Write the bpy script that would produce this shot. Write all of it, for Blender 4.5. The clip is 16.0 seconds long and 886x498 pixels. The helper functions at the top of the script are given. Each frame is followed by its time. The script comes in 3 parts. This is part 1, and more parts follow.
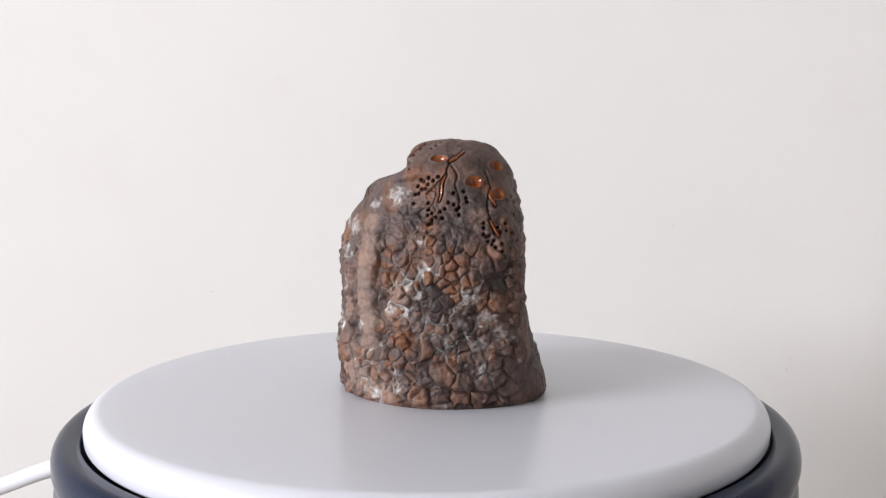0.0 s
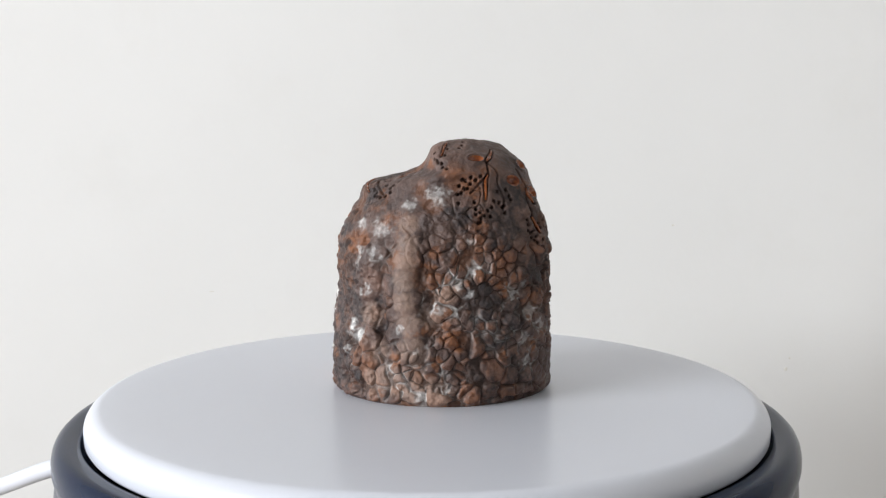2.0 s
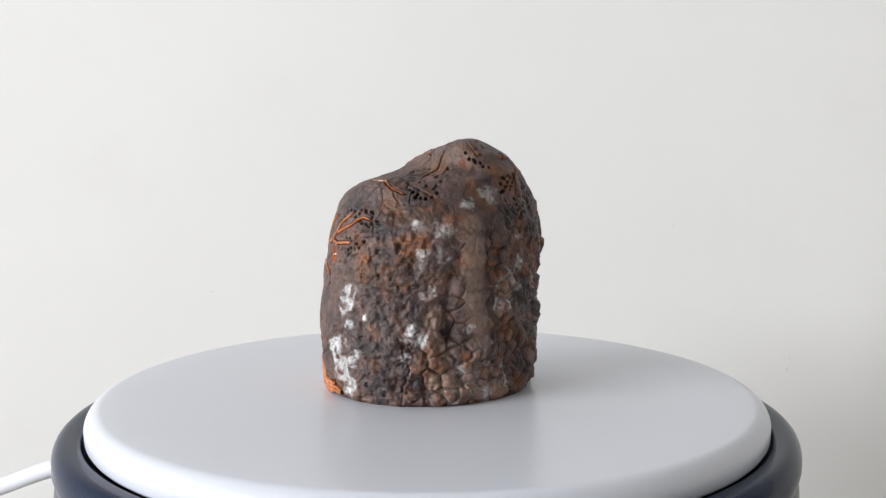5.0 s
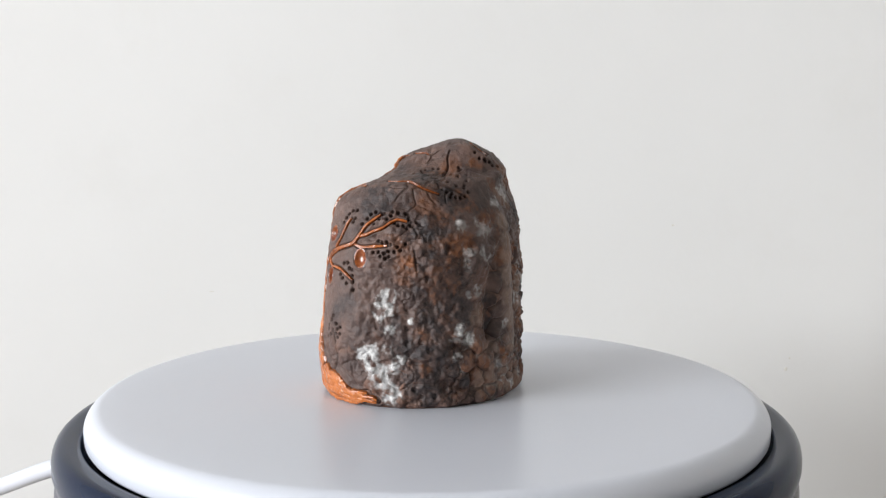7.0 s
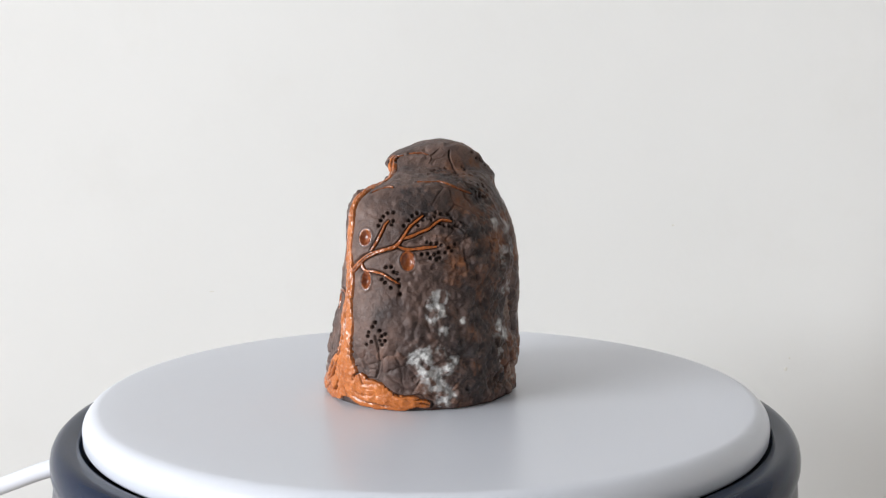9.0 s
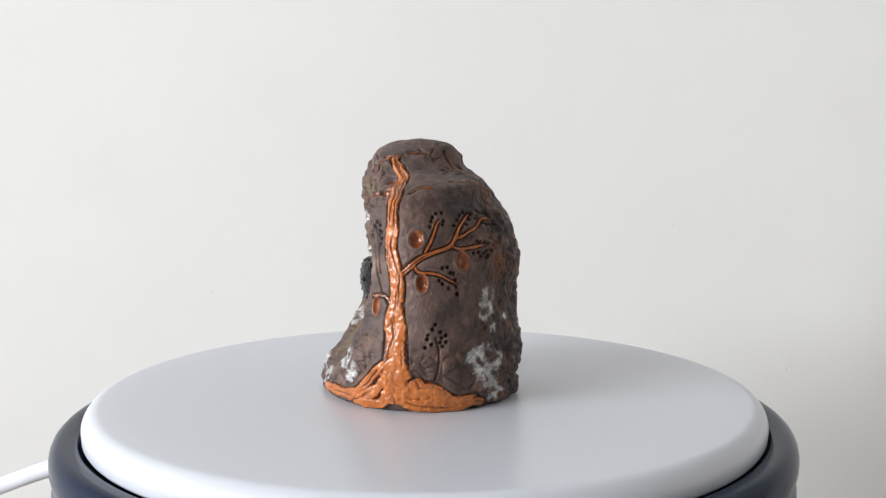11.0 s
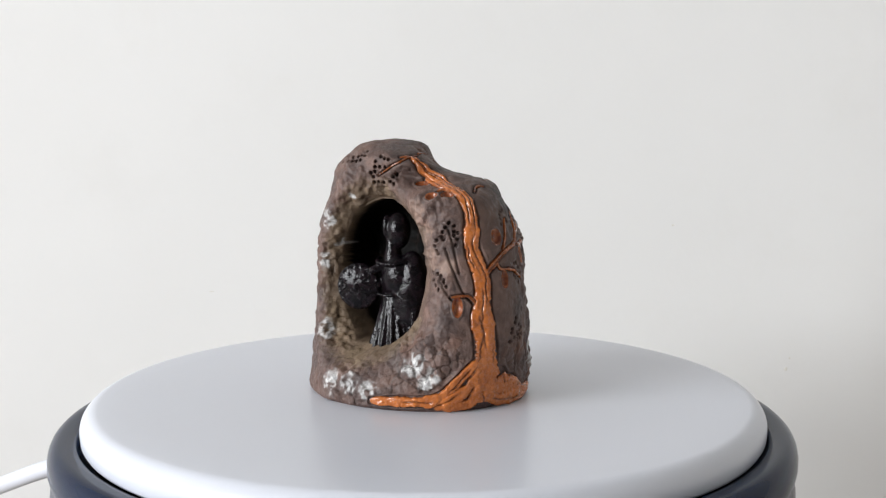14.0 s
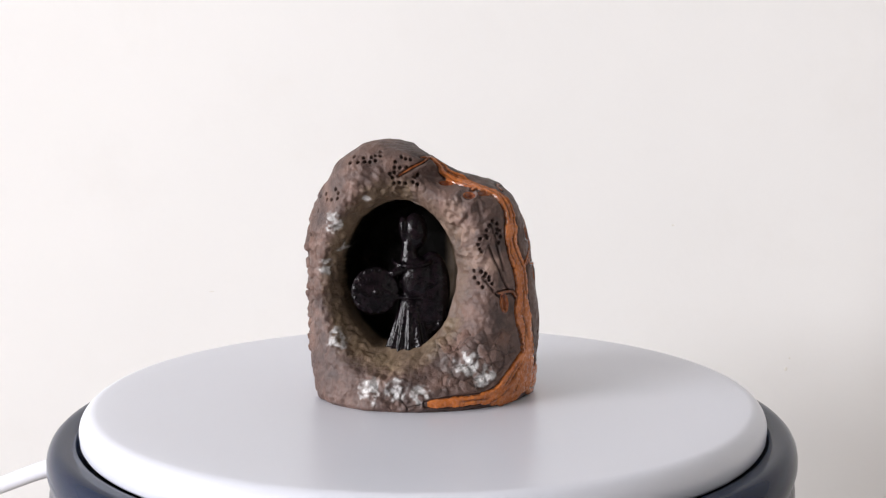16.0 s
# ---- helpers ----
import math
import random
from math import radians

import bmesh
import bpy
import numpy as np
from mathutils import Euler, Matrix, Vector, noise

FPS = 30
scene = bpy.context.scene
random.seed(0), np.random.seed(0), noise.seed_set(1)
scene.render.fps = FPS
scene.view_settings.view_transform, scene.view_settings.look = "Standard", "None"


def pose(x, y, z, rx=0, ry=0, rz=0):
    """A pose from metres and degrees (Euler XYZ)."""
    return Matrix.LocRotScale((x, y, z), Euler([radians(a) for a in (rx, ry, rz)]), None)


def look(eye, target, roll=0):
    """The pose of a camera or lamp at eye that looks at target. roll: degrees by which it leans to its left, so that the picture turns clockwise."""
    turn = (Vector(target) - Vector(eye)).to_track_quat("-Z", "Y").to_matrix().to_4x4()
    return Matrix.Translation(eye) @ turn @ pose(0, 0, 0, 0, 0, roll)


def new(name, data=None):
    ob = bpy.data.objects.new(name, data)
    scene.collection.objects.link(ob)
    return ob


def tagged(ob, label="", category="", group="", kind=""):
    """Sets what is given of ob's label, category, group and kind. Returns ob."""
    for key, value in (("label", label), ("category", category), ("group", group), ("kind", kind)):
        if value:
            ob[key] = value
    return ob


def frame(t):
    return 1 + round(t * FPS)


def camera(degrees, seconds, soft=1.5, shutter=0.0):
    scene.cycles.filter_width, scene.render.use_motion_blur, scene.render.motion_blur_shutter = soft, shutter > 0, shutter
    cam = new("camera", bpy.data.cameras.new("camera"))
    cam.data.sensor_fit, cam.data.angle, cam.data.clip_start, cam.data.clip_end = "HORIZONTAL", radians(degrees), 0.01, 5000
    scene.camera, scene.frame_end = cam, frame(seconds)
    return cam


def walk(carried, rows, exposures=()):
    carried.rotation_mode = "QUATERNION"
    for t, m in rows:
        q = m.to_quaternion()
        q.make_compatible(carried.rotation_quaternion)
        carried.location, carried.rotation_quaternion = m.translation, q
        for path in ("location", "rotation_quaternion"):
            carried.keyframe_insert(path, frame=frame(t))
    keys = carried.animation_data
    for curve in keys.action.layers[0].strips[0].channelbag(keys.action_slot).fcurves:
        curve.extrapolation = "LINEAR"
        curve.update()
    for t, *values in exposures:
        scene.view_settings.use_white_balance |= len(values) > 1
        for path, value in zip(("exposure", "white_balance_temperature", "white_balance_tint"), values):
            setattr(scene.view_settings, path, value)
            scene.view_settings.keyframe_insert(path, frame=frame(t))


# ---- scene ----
PLATE_Z = 0.800          # top of the turntable's disc above the floor
TURN = 14.9426           # degrees per second, counter-clockwise from above

# ---- camera, which stands still ----
cam = camera(46.02, 16.0, soft=1.25)
EYE = Vector((0.0, -0.3614, PLATE_Z + 0.0880))
view = look(EYE, EYE + Vector((0.012488, 0.994060, -0.108118)), -0.035)
walk(cam, [(0, view), (16, view)],
     [(0.0, 0.05, 6610, 15), (0.4, 0.02, 6480, 10), (15.0, 0.02, 6480, 10), (15.6, 0.09, 6590, 13.5), (16.0, 0.17, 6630, 15)])

# ---- daylight ----
world = bpy.data.worlds.new("daylight")
scene.world = world
world.use_nodes = True
wn = world.node_tree.nodes
sky = wn.new("ShaderNodeTexSky")
sky.sky_type, sky.sun_disc = "NISHITA", False
sky.sun_elevation, sky.sun_rotation = radians(40), radians(120)
world.node_tree.links.new(sky.outputs[0], wn["Background"].inputs[0])
wn["Background"].inputs[1].default_value = 0.12

WIN = (-4.40, -2.25, 1.90, 3.00, 1.55)      # window in the side wall: x, y, z, width, height
lamp = bpy.data.lights.new("window_daylight", "AREA")
lamp.shape, lamp.size, lamp.size_y, lamp.energy, lamp.color = "RECTANGLE", WIN[3], WIN[4], 413, (0.95, 0.975, 1.0)
lamp_ob = new("window_daylight", lamp)
lamp_ob.matrix_world = look((WIN[0] - 0.02, WIN[1], WIN[2]), (0.0, 0.0, 0.9))


# ---- materials ----
def material(name, color=(0.5, 0.5, 0.5), rough=0.5, metal=0.0):
    m = bpy.data.materials.new(name)
    m.use_nodes = True
    b = m.node_tree.nodes["Principled BSDF"]
    b.inputs["Base Color"].default_value = (*color, 1)
    b.inputs["Roughness"].default_value = rough
    b.inputs["Metallic"].default_value = metal
    return m


def nodes_of(m):
    nt = m.node_tree

    def add(kind, data_type="", operation="", attribute_name=""):
        node = nt.nodes.new(kind)
        if data_type:
            node.data_type = data_type
        if operation:
            node.operation = operation
        if attribute_name:
            node.attribute_name = attribute_name
        return node
    return nt, add, nt.links.new, nt.nodes["Principled BSDF"]


def noise_fac(add, link, coord, scale, detail=4, rough=0.6):
    t = add("ShaderNodeTexNoise")
    t.inputs["Scale"].default_value, t.inputs["Detail"].default_value, t.inputs["Roughness"].default_value = scale, detail, rough
    link(coord, t.inputs["Vector"])
    return t.outputs["Fac"]


def ramp(add, link, fac, lo, hi, a=0.0, b=1.0):
    t = add("ShaderNodeMapRange")
    for k, v in zip((1, 2, 3, 4), (lo, hi, a, b)):
        t.inputs[k].default_value = v
    link(fac, t.inputs[0])
    return t.outputs[0]


def mixed(add, link, fac, a, b):
    t = add("ShaderNodeMix", data_type="RGBA")
    for sock, v in ((t.inputs[0], fac), (t.inputs[6], a), (t.inputs[7], b)):
        if isinstance(v, (tuple, float)):
            sock.default_value = (*v, 1) if isinstance(v, tuple) else v
        else:
            link(v, sock)
    return t.outputs[2]


def times(add, link, a, b, how="MULTIPLY"):
    t = add("ShaderNodeMath", operation=how)
    for sock, v in zip(t.inputs, (a, b)):
        if isinstance(v, float):
            sock.default_value = v
        else:
            link(v, sock)
    return t.outputs[0]


def relief_bump(add, link, bsdf, height, strength, distance):
    b = add("ShaderNodeBump")
    b.inputs["Strength"].default_value, b.inputs["Distance"].default_value = strength, distance
    link(height, b.inputs["Height"])
    link(b.outputs[0], bsdf.inputs["Normal"])


def masks(add, link, key):
    t = add("ShaderNodeAttribute", attribute_name=key)
    c = add("ShaderNodeSeparateColor")
    link(t.outputs["Color"], c.inputs[0])
    return c.outputs


def clay_material():
    m = material("fired_clay", (0.12, 0.09, 0.07), 0.6)
    nt, add, link, bsdf = nodes_of(m)
    co = add("ShaderNodeTexCoord").outputs["Object"]
    white, rust, soot_shade = masks(add, link, "tint")
    pale, dark, khaki = masks(add, link, "tint2")
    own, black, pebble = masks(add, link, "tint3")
    n1 = noise_fac(add, link, co, 110)
    n2 = noise_fac(add, link, co, 520)
    n3 = noise_fac(add, link, co, 1700, 3)
    c = mixed(add, link, ramp(add, link, n1, 0.35, 0.65), (0.068, 0.043, 0.037), (0.152, 0.094, 0.076))
    c = mixed(add, link, ramp(add, link, own, 0.0, 0.5, 0.35, 0.0), c, (0.036, 0.027, 0.027))
    c = mixed(add, link, times(add, link, rust, ramp(add, link, n2, 0.3, 0.6, 0.35, 1.0)), c, (0.195, 0.074, 0.030))
    c = mixed(add, link, times(add, link, soot_shade, ramp(add, link, n2, 0.3, 0.6, 0.40, 0.85)), c, (0.020, 0.019, 0.021))
    c = mixed(add, link, times(add, link, pale, ramp(add, link, n2, 0.3, 0.7, 0.3, 0.8)), c, (0.27, 0.185, 0.145))
    c = mixed(add, link, times(add, link, khaki, ramp(add, link, n1, 0.35, 0.65, 0.5, 0.9)), c, mixed(add, link, n2, (0.120, 0.085, 0.050), (0.21, 0.155, 0.098)))
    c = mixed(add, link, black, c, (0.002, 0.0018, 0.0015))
    c = mixed(add, link, times(add, link, white, ramp(add, link, n3, 0.3, 0.62, 0.75, 1.0)), c, mixed(add, link, ramp(add, link, n2, 0.45, 0.7), (0.36, 0.355, 0.35), (0.78, 0.77, 0.75)))
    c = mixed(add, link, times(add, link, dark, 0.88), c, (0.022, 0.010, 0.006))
    link(c, bsdf.inputs["Base Color"])
    link(ramp(add, link, n2, 0.3, 0.7, 0.38, 0.68), bsdf.inputs["Roughness"])
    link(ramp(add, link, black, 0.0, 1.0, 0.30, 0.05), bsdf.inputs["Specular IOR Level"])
    relief_bump(add, link, bsdf, times(add, link, n2, times(add, link, n3, 0.6), "ADD"), 0.5, 0.0007)
    return m


def copper_material(name, a, b):
    m = material(name, a, 0.22)
    nt, add, link, bsdf = nodes_of(m)
    co = add("ShaderNodeTexCoord").outputs["Object"]
    edge = masks(add, link, "tint")[0]
    n1 = noise_fac(add, link, co, 160)
    n2 = noise_fac(add, link, co, 900)
    c = mixed(add, link, ramp(add, link, n1, 0.3, 0.7), a, b)
    c = mixed(add, link, ramp(add, link, n2, 0.58, 0.75, 0.0, 0.5), c, (0.20, 0.07, 0.025))
    c = mixed(add, link, times(add, link, edge, 0.85), c, (0.065, 0.020, 0.009))
    link(c, bsdf.inputs["Base Color"])
    link(ramp(add, link, n2, 0.3, 0.7, 0.16, 0.36), bsdf.inputs["Roughness"])
    bsdf.inputs["Specular IOR Level"].default_value = 0.40
    bsdf.inputs["Coat Weight"].default_value, bsdf.inputs["Coat Roughness"].default_value = 0.10, 0.10
    relief_bump(add, link, bsdf, noise_fac(add, link, co, 380, 1), 0.6, 0.0012)
    return m


def glaze_material(name, a, b, rough, shine):
    m = material(name, a, rough)
    nt, add, link, bsdf = nodes_of(m)
    co = add("ShaderNodeTexCoord").outputs["Object"]
    n1 = noise_fac(add, link, co, 420)
    link(mixed(add, link, ramp(add, link, n1, 0.4, 0.7), a, b), bsdf.inputs["Base Color"])
    bsdf.inputs["Specular IOR Level"].default_value = shine
    relief_bump(add, link, bsdf, times(add, link, n1, times(add, link, noise_fac(add, link, co, 1100, 2), 0.5), "ADD"), 0.30, 0.0010)
    return m


def plastic_material(name, a, b, rough_a, rough_b, bump, shine=0.5):
    m = material(name, a, rough_a)
    nt, add, link, bsdf = nodes_of(m)
    co = add("ShaderNodeTexCoord").outputs["Object"]
    n1, n2 = noise_fac(add, link, co, 14), noise_fac(add, link, co, 2600, 2)
    link(mixed(add, link, ramp(add, link, n1, 0.0, 1.0), a, b), bsdf.inputs["Base Color"])
    link(ramp(add, link, n1, 0.0, 1.0, rough_a, rough_b), bsdf.inputs["Roughness"])
    if bump:
        relief_bump(add, link, bsdf, n2, bump, 0.0002)
    bsdf.inputs["Specular IOR Level"].default_value = shine
    return m


def wall_material():
    m = material("wall_paint", (0.8, 0.8, 0.8), 0.85)
    nt, add, link, bsdf = nodes_of(m)
    co = add("ShaderNodeTexCoord").outputs["Object"]
    n1, n2, n3 = noise_fac(add, link, co, 2.2), noise_fac(add, link, co, 22), noise_fac(add, link, co, 160, 3)
    c = mixed(add, link, ramp(add, link, n1, 0.35, 0.65), (0.745, 0.742, 0.732), (0.775, 0.772, 0.763))
    c = mixed(add, link, ramp(add, link, n2, 0.55, 0.75, 0.0, 0.35), c, (0.725, 0.717, 0.700))
    link(c, bsdf.inputs["Base Color"])
    relief_bump(add, link, bsdf, times(add, link, n2, times(add, link, n3, 0.3), "ADD"), 0.12, 0.002)
    return m


wall_paint = wall_material()
east_bounce_paint = plastic_material("east_bounce_wall", (0.60, 0.59, 0.565), (0.64, 0.625, 0.60), 0.8, 0.9, 0.1)
side_paint = plastic_material("side_wall_paint", (0.20, 0.19, 0.175), (0.23, 0.215, 0.20), 0.8, 0.9, 0.1)
floor_mat = plastic_material("floor_boards", (0.22, 0.175, 0.135), (0.27, 0.215, 0.17), 0.4, 0.55, 0.1)
plate_mat = plastic_material("white_plastic", (0.620, 0.640, 0.700), (0.610, 0.632, 0.692), 0.27, 0.31, 0.0)
base_mat = plastic_material("dark_plastic", (0.005, 0.012, 0.034), (0.006, 0.014, 0.038), 0.17, 0.21, 0.0, 0.11)
cable_mat = plastic_material("cable_plastic", (0.60, 0.615, 0.67), (0.58, 0.60, 0.65), 0.38, 0.45, 0.05)
chip_mat = plastic_material("bare_plaster", (0.66, 0.64, 0.58), (0.72, 0.70, 0.66), 0.85, 0.95, 0.2, 0.2)
clay = clay_material()
copper = copper_material("copper_glaze", (0.32, 0.088, 0.020), (0.50, 0.158, 0.040))
branch_copper = copper_material("branch_glaze", (0.21, 0.055, 0.014), (0.38, 0.112, 0.028))
dark_copper = copper_material("dark_copper_glaze", (0.13, 0.035, 0.012), (0.22, 0.065, 0.018))
red_glaze = glaze_material("red_glaze", (0.13, 0.030, 0.010), (0.32, 0.095, 0.026), 0.12, 0.5)
black_glaze = glaze_material("black_glaze", (0.0015, 0.0012, 0.0018), (0.010, 0.006, 0.008), 0.11, 0.15)


# ---- helpers of this scene ----
def mesh_of(name, verts, faces, mat, smooth=True):
    me = bpy.data.meshes.new(name)
    me.from_pydata([tuple(v) for v in verts], [], [tuple(f) for f in faces])
    me.materials.append(mat)
    if smooth:
        me.polygons.foreach_set("use_smooth", [True] * len(me.polygons))
    me.update()
    return me


def lathe(name, profile, mat, n=160):
    """A turned body from (radius, height) rows, closed at the axis."""
    verts, faces = [], []
    k = len(profile)
    for i in range(n):
        a = 2 * math.pi * i / n
        verts += [(r * math.cos(a), r * math.sin(a), z) for r, z in profile]
    for i in range(n):
        j = (i + 1) % n
        for q in range(k - 1):
            faces.append((i * k + q, j * k + q, j * k + q + 1, i * k + q + 1))
    faces.append([i * k for i in range(n)][::-1])
    faces.append([i * k + k - 1 for i in range(n)])
    return mesh_of(name, verts, faces, mat)


def arc(cx, cz, r, a0, a1, n=8):
    return [(cx + r * math.cos(radians(a0 + (a1 - a0) * i / n)), cz + r * math.sin(radians(a0 + (a1 - a0) * i / n)))
            for i in range(n + 1)]


def slab(bm, x0, x1, y0, y1, z0, z1):
    geo = bmesh.ops.create_cube(bm, size=1)
    bmesh.ops.transform(bm, verts=geo["verts"], matrix=Matrix.Translation(((x0 + x1) / 2, (y0 + y1) / 2, (z0 + z1) / 2))
                        @ Matrix.Diagonal((x1 - x0, y1 - y0, z1 - z0, 1)))
    return geo["verts"]


def part(name, bm, mat, parent=None, label=""):
    me = bpy.data.meshes.new(name)
    bm.to_mesh(me)
    bm.free()
    me.materials.append(mat)
    ob = new(name, me)
    ob.parent = parent
    return tagged(ob, label)


def child(name, me, parent, label=""):
    ob = new(name, me)
    ob.parent = parent
    return tagged(ob, label)


# ---- the room ----
X0, X1, Y0, Y1, H, TH = -4.40, 2.00, -4.60, 0.30, 3.00, 0.12


def room():
    def wall(name, label, *boxes, paint=side_paint):
        bm = bmesh.new()
        for b in boxes:
            slab(bm, *b)
        return tagged(part(name, bm, paint), label, "wall", kind="structure")
    wall("wall_north", "off-white painted plaster wall with small chips behind the turntable", (X0 - TH, X1 + TH, Y1, Y1 + TH, 0, H), paint=wall_paint)
    wall("wall_south", "plain grey-beige painted wall", (X0 - TH, X1 + TH, Y0 - TH, Y0, 0, H))
    wall("wall_east", "plain light beige wall, unseen, added to bounce fill light", (X1, X1 + TH, Y0, Y1, 0, H), paint=east_bounce_paint)
    wy0, wy1, wz0, wz1 = WIN[1] - WIN[3] / 2, WIN[1] + WIN[3] / 2, WIN[2] - WIN[4] / 2, WIN[2] + WIN[4] / 2
    wall("wall_west", "plain grey-beige painted wall with a window opening", (X0 - TH, X0, Y0, wy0, 0, H), (X0 - TH, X0, wy1, Y1, 0, H),
         (X0 - TH, X0, wy0, wy1, 0, wz0), (X0 - TH, X0, wy0, wy1, wz1, H))
    bm = bmesh.new()
    slab(bm, X0 - TH, X1 + TH, Y0 - TH, Y1 + TH, -0.1, 0)
    tagged(part("floor", bm, floor_mat), "plain brown wooden floor", "floor", kind="structure")
    bm = bmesh.new()
    slab(bm, X0 - TH, X1 + TH, Y0 - TH, Y1 + TH, H, H + 0.1)
    tagged(part("ceiling", bm, side_paint), "plain grey-beige ceiling", "ceiling", kind="structure")


room()


def wall_chips():
    """Small knocks in the plaster: thin ragged flakes of bare, darker plaster."""
    wall = bpy.data.objects["wall_north"]
    rnd = random.Random(4)
    for x, z, w, h in ((0.2306, 0.7375, 0.0013, 0.0019), (0.2327, 0.7445, 0.0007, 0.0008), (0.1549, 0.831, 0.0012, 0.0007),
                       (-0.1394, 0.789, 0.0020, 0.0005)):
        bm = bmesh.new()
        ring = []
        for k in range(12):
            a = 2 * math.pi * k / 12
            r = rnd.uniform(0.55, 1.0)
            ring.append((x + w * r * math.cos(a), z + h * r * math.sin(a)))
        low = [bm.verts.new((a, Y1 - 0.0002, b)) for a, b in ring]
        top = [bm.verts.new((x + (a - x) * 0.8, Y1 - 0.0004, z + (b - z) * 0.8)) for a, b in ring]
        for k in range(12):
            bm.faces.new((low[k], low[(k + 1) % 12], top[(k + 1) % 12], top[k]))
        bm.faces.new(top)
        bm.normal_update()
        part("chip", bm, chip_mat, wall)


wall_chips()

# ---- turntable on an added, unseen stand ----
BASE_H = 0.046


def turntable():
    low = PLATE_Z - BASE_H
    stand = new("stand", lathe("stand", [(0.112, 0), (0.114, 0.004), (0.114, low - 0.004), (0.112, low)], side_paint, 96))
    tagged(stand, "plain round grey stand, unseen, added under the turntable", "stand")
    top = new("turntable")
    top.location = (0, 0, PLATE_Z)
    tagged(top, "motorised photo turntable with white disc and dark blue-black base", "turntable")
    prof = [(0.108, -BASE_H), (0.1225, -BASE_H), (0.1245, -BASE_H + 0.002), (0.1250, -0.036), (0.1252, -0.0275), (0.1251, -0.0245),
            (0.1248, -0.0228), (0.1244, -0.0215), (0.1247, -0.0202), (0.1251, -0.0188), (0.1256, -0.0165), (0.1256, -0.0140),
            (0.1252, -0.0118), (0.1244, -0.0101), (0.1233, -0.0090), (0.1219, -0.0085), (0.1203, -0.0086), (0.1187, -0.0088), (0.1172, -0.0090), (0.1166, -0.0094), (0.1162, -0.0108), (0.108, -0.0118)]
    base = child("base", lathe("base", prof, base_mat, 200), top, "dark blue-black plastic base with a groove round its side")
    base.location.x = -0.0007
    prof = [(0.100, -0.0108), (0.1132, -0.0104), (0.1150, -0.0098), (0.1156, -0.0088)] + [(0.1101 + x, z) for x, z in
            [(0.0057 * math.cos(radians(w)), -0.0060 + 0.0060 * math.sin(radians(w))) for w in range(0, 91, 9)]] + [(0.100, 0.0), (0.06, 0.0), (0.02, 0.0)]
    plate = child("disc", lathe("disc", prof, plate_mat, 200), top, "glossy white plastic turning disc")
    curve = bpy.data.curves.new("power_cable", "CURVE")
    curve.dimensions, curve.bevel_depth, curve.bevel_resolution, curve.use_fill_caps = "3D", 0.0030, 5, True
    line = curve.splines.new("NURBS")
    way = [(-0.100, -0.026, -0.0165), (-0.122, -0.022, -0.0205), (-0.138, -0.010, -0.0285), (-0.155, 0.003, -0.0375), (-0.18, 0.02, -0.050),
           (-0.22, 0.04, -0.08), (-0.26, 0.05, -0.2), (-0.28, 0.05, -0.5), (-0.30, 0.05, -0.79), (-0.40, 0.0, -0.7965), (-0.7, -0.1, -0.7965)]
    line.points.add(len(way) - 1)
    for q, w in zip(line.points, way):
        q.co = (*w, 1)
    line.use_endpoint_u, line.order_u = True, 4
    curve.materials.append(cable_mat)
    child("power_cable", curve, top, "white power cable")
    return top, plate


table_top, disc = turntable()


# ---- the clay sculpture ----
# Sections in millimetres: height, mean radius, centre x and y, then second and third waves of the outline.
LOWER = [(0.0, 34.0, 4.6, 0.9, 0.4, -2.3, 0.0, -0.7), (1.2, 35.2, 4.5, 0.9, 0.3, -2.4, -0.1, -0.7), (7, 35.6, 4.0, 0.7, -0.3, -2.9, -0.4, -0.9),
         (17, 35.5, 2.5, 0.1, -1.3, -3.7, -0.9, -1.4), (27, 34.5, 1.8, -0.7, -2.4, -4.6, -0.6, -1.7),
         (37, 33.8, 1.5, -1.3, -2.6, -4.5, -0.9, -2.0), (47, 33.4, 1.2, -1.7, -2.3, -4.5, -1.5, -1.8)]
UPPER = [(57, 32.0, 1.9, -2.1, -2.9, -4.3, -1.6, -1.6), (66.6, 28.7, 3.6, -2.1, -3.6, -3.6, -1.2, -1.3),
         (69.5, 26.9, 3.6, -3.1, -3.0, -3.9, -0.7, -1.1), (72.8, 24.0, 3.9, -5.2, -1.9, -4.1, 0.2, -0.5),
         (76.3, 18.8, 7.8, -10.0, -1.4, -1.5, 0.8, -1.1), (81.2, 15.2, 8.6, -10.7, 0.1, 0.5, -0.4, -1.2),
         (84.6, 10.2, 7.6, -11.5, 2.3, -0.4, 0, -0.4), (86.2, 5.4, 7.4, -11.7, 1.7, -0.3, 0, 0), (86.8, 0.02, 7.4, -11.7, 0, 0, 0, 0)]
SEC = np.array(LOWER + UPPER)


def outline(c, n):
    """Points of one section at n even angles round its centre."""
    a = np.linspace(-np.pi, 3 * np.pi, 2881)
    h = c[1] + c[4] * np.cos(2 * a) + c[5] * np.sin(2 * a) + c[6] * np.cos(3 * a) + c[7] * np.sin(3 * a)
    d = -2 * c[4] * np.sin(2 * a) + 2 * c[5] * np.cos(2 * a) - 3 * c[6] * np.sin(3 * a) + 3 * c[7] * np.cos(3 * a)
    x, y = h * np.cos(a) - d * np.sin(a), h * np.sin(a) + d * np.cos(a)
    ang = np.unwrap(np.arctan2(y, x))
    ang = np.maximum.accumulate(ang - 2 * np.pi * np.round((ang[0] + np.pi) / (2 * np.pi)))
    return np.interp(np.linspace(0, 2 * np.pi, n, endpoint=False), ang, np.hypot(x, y))


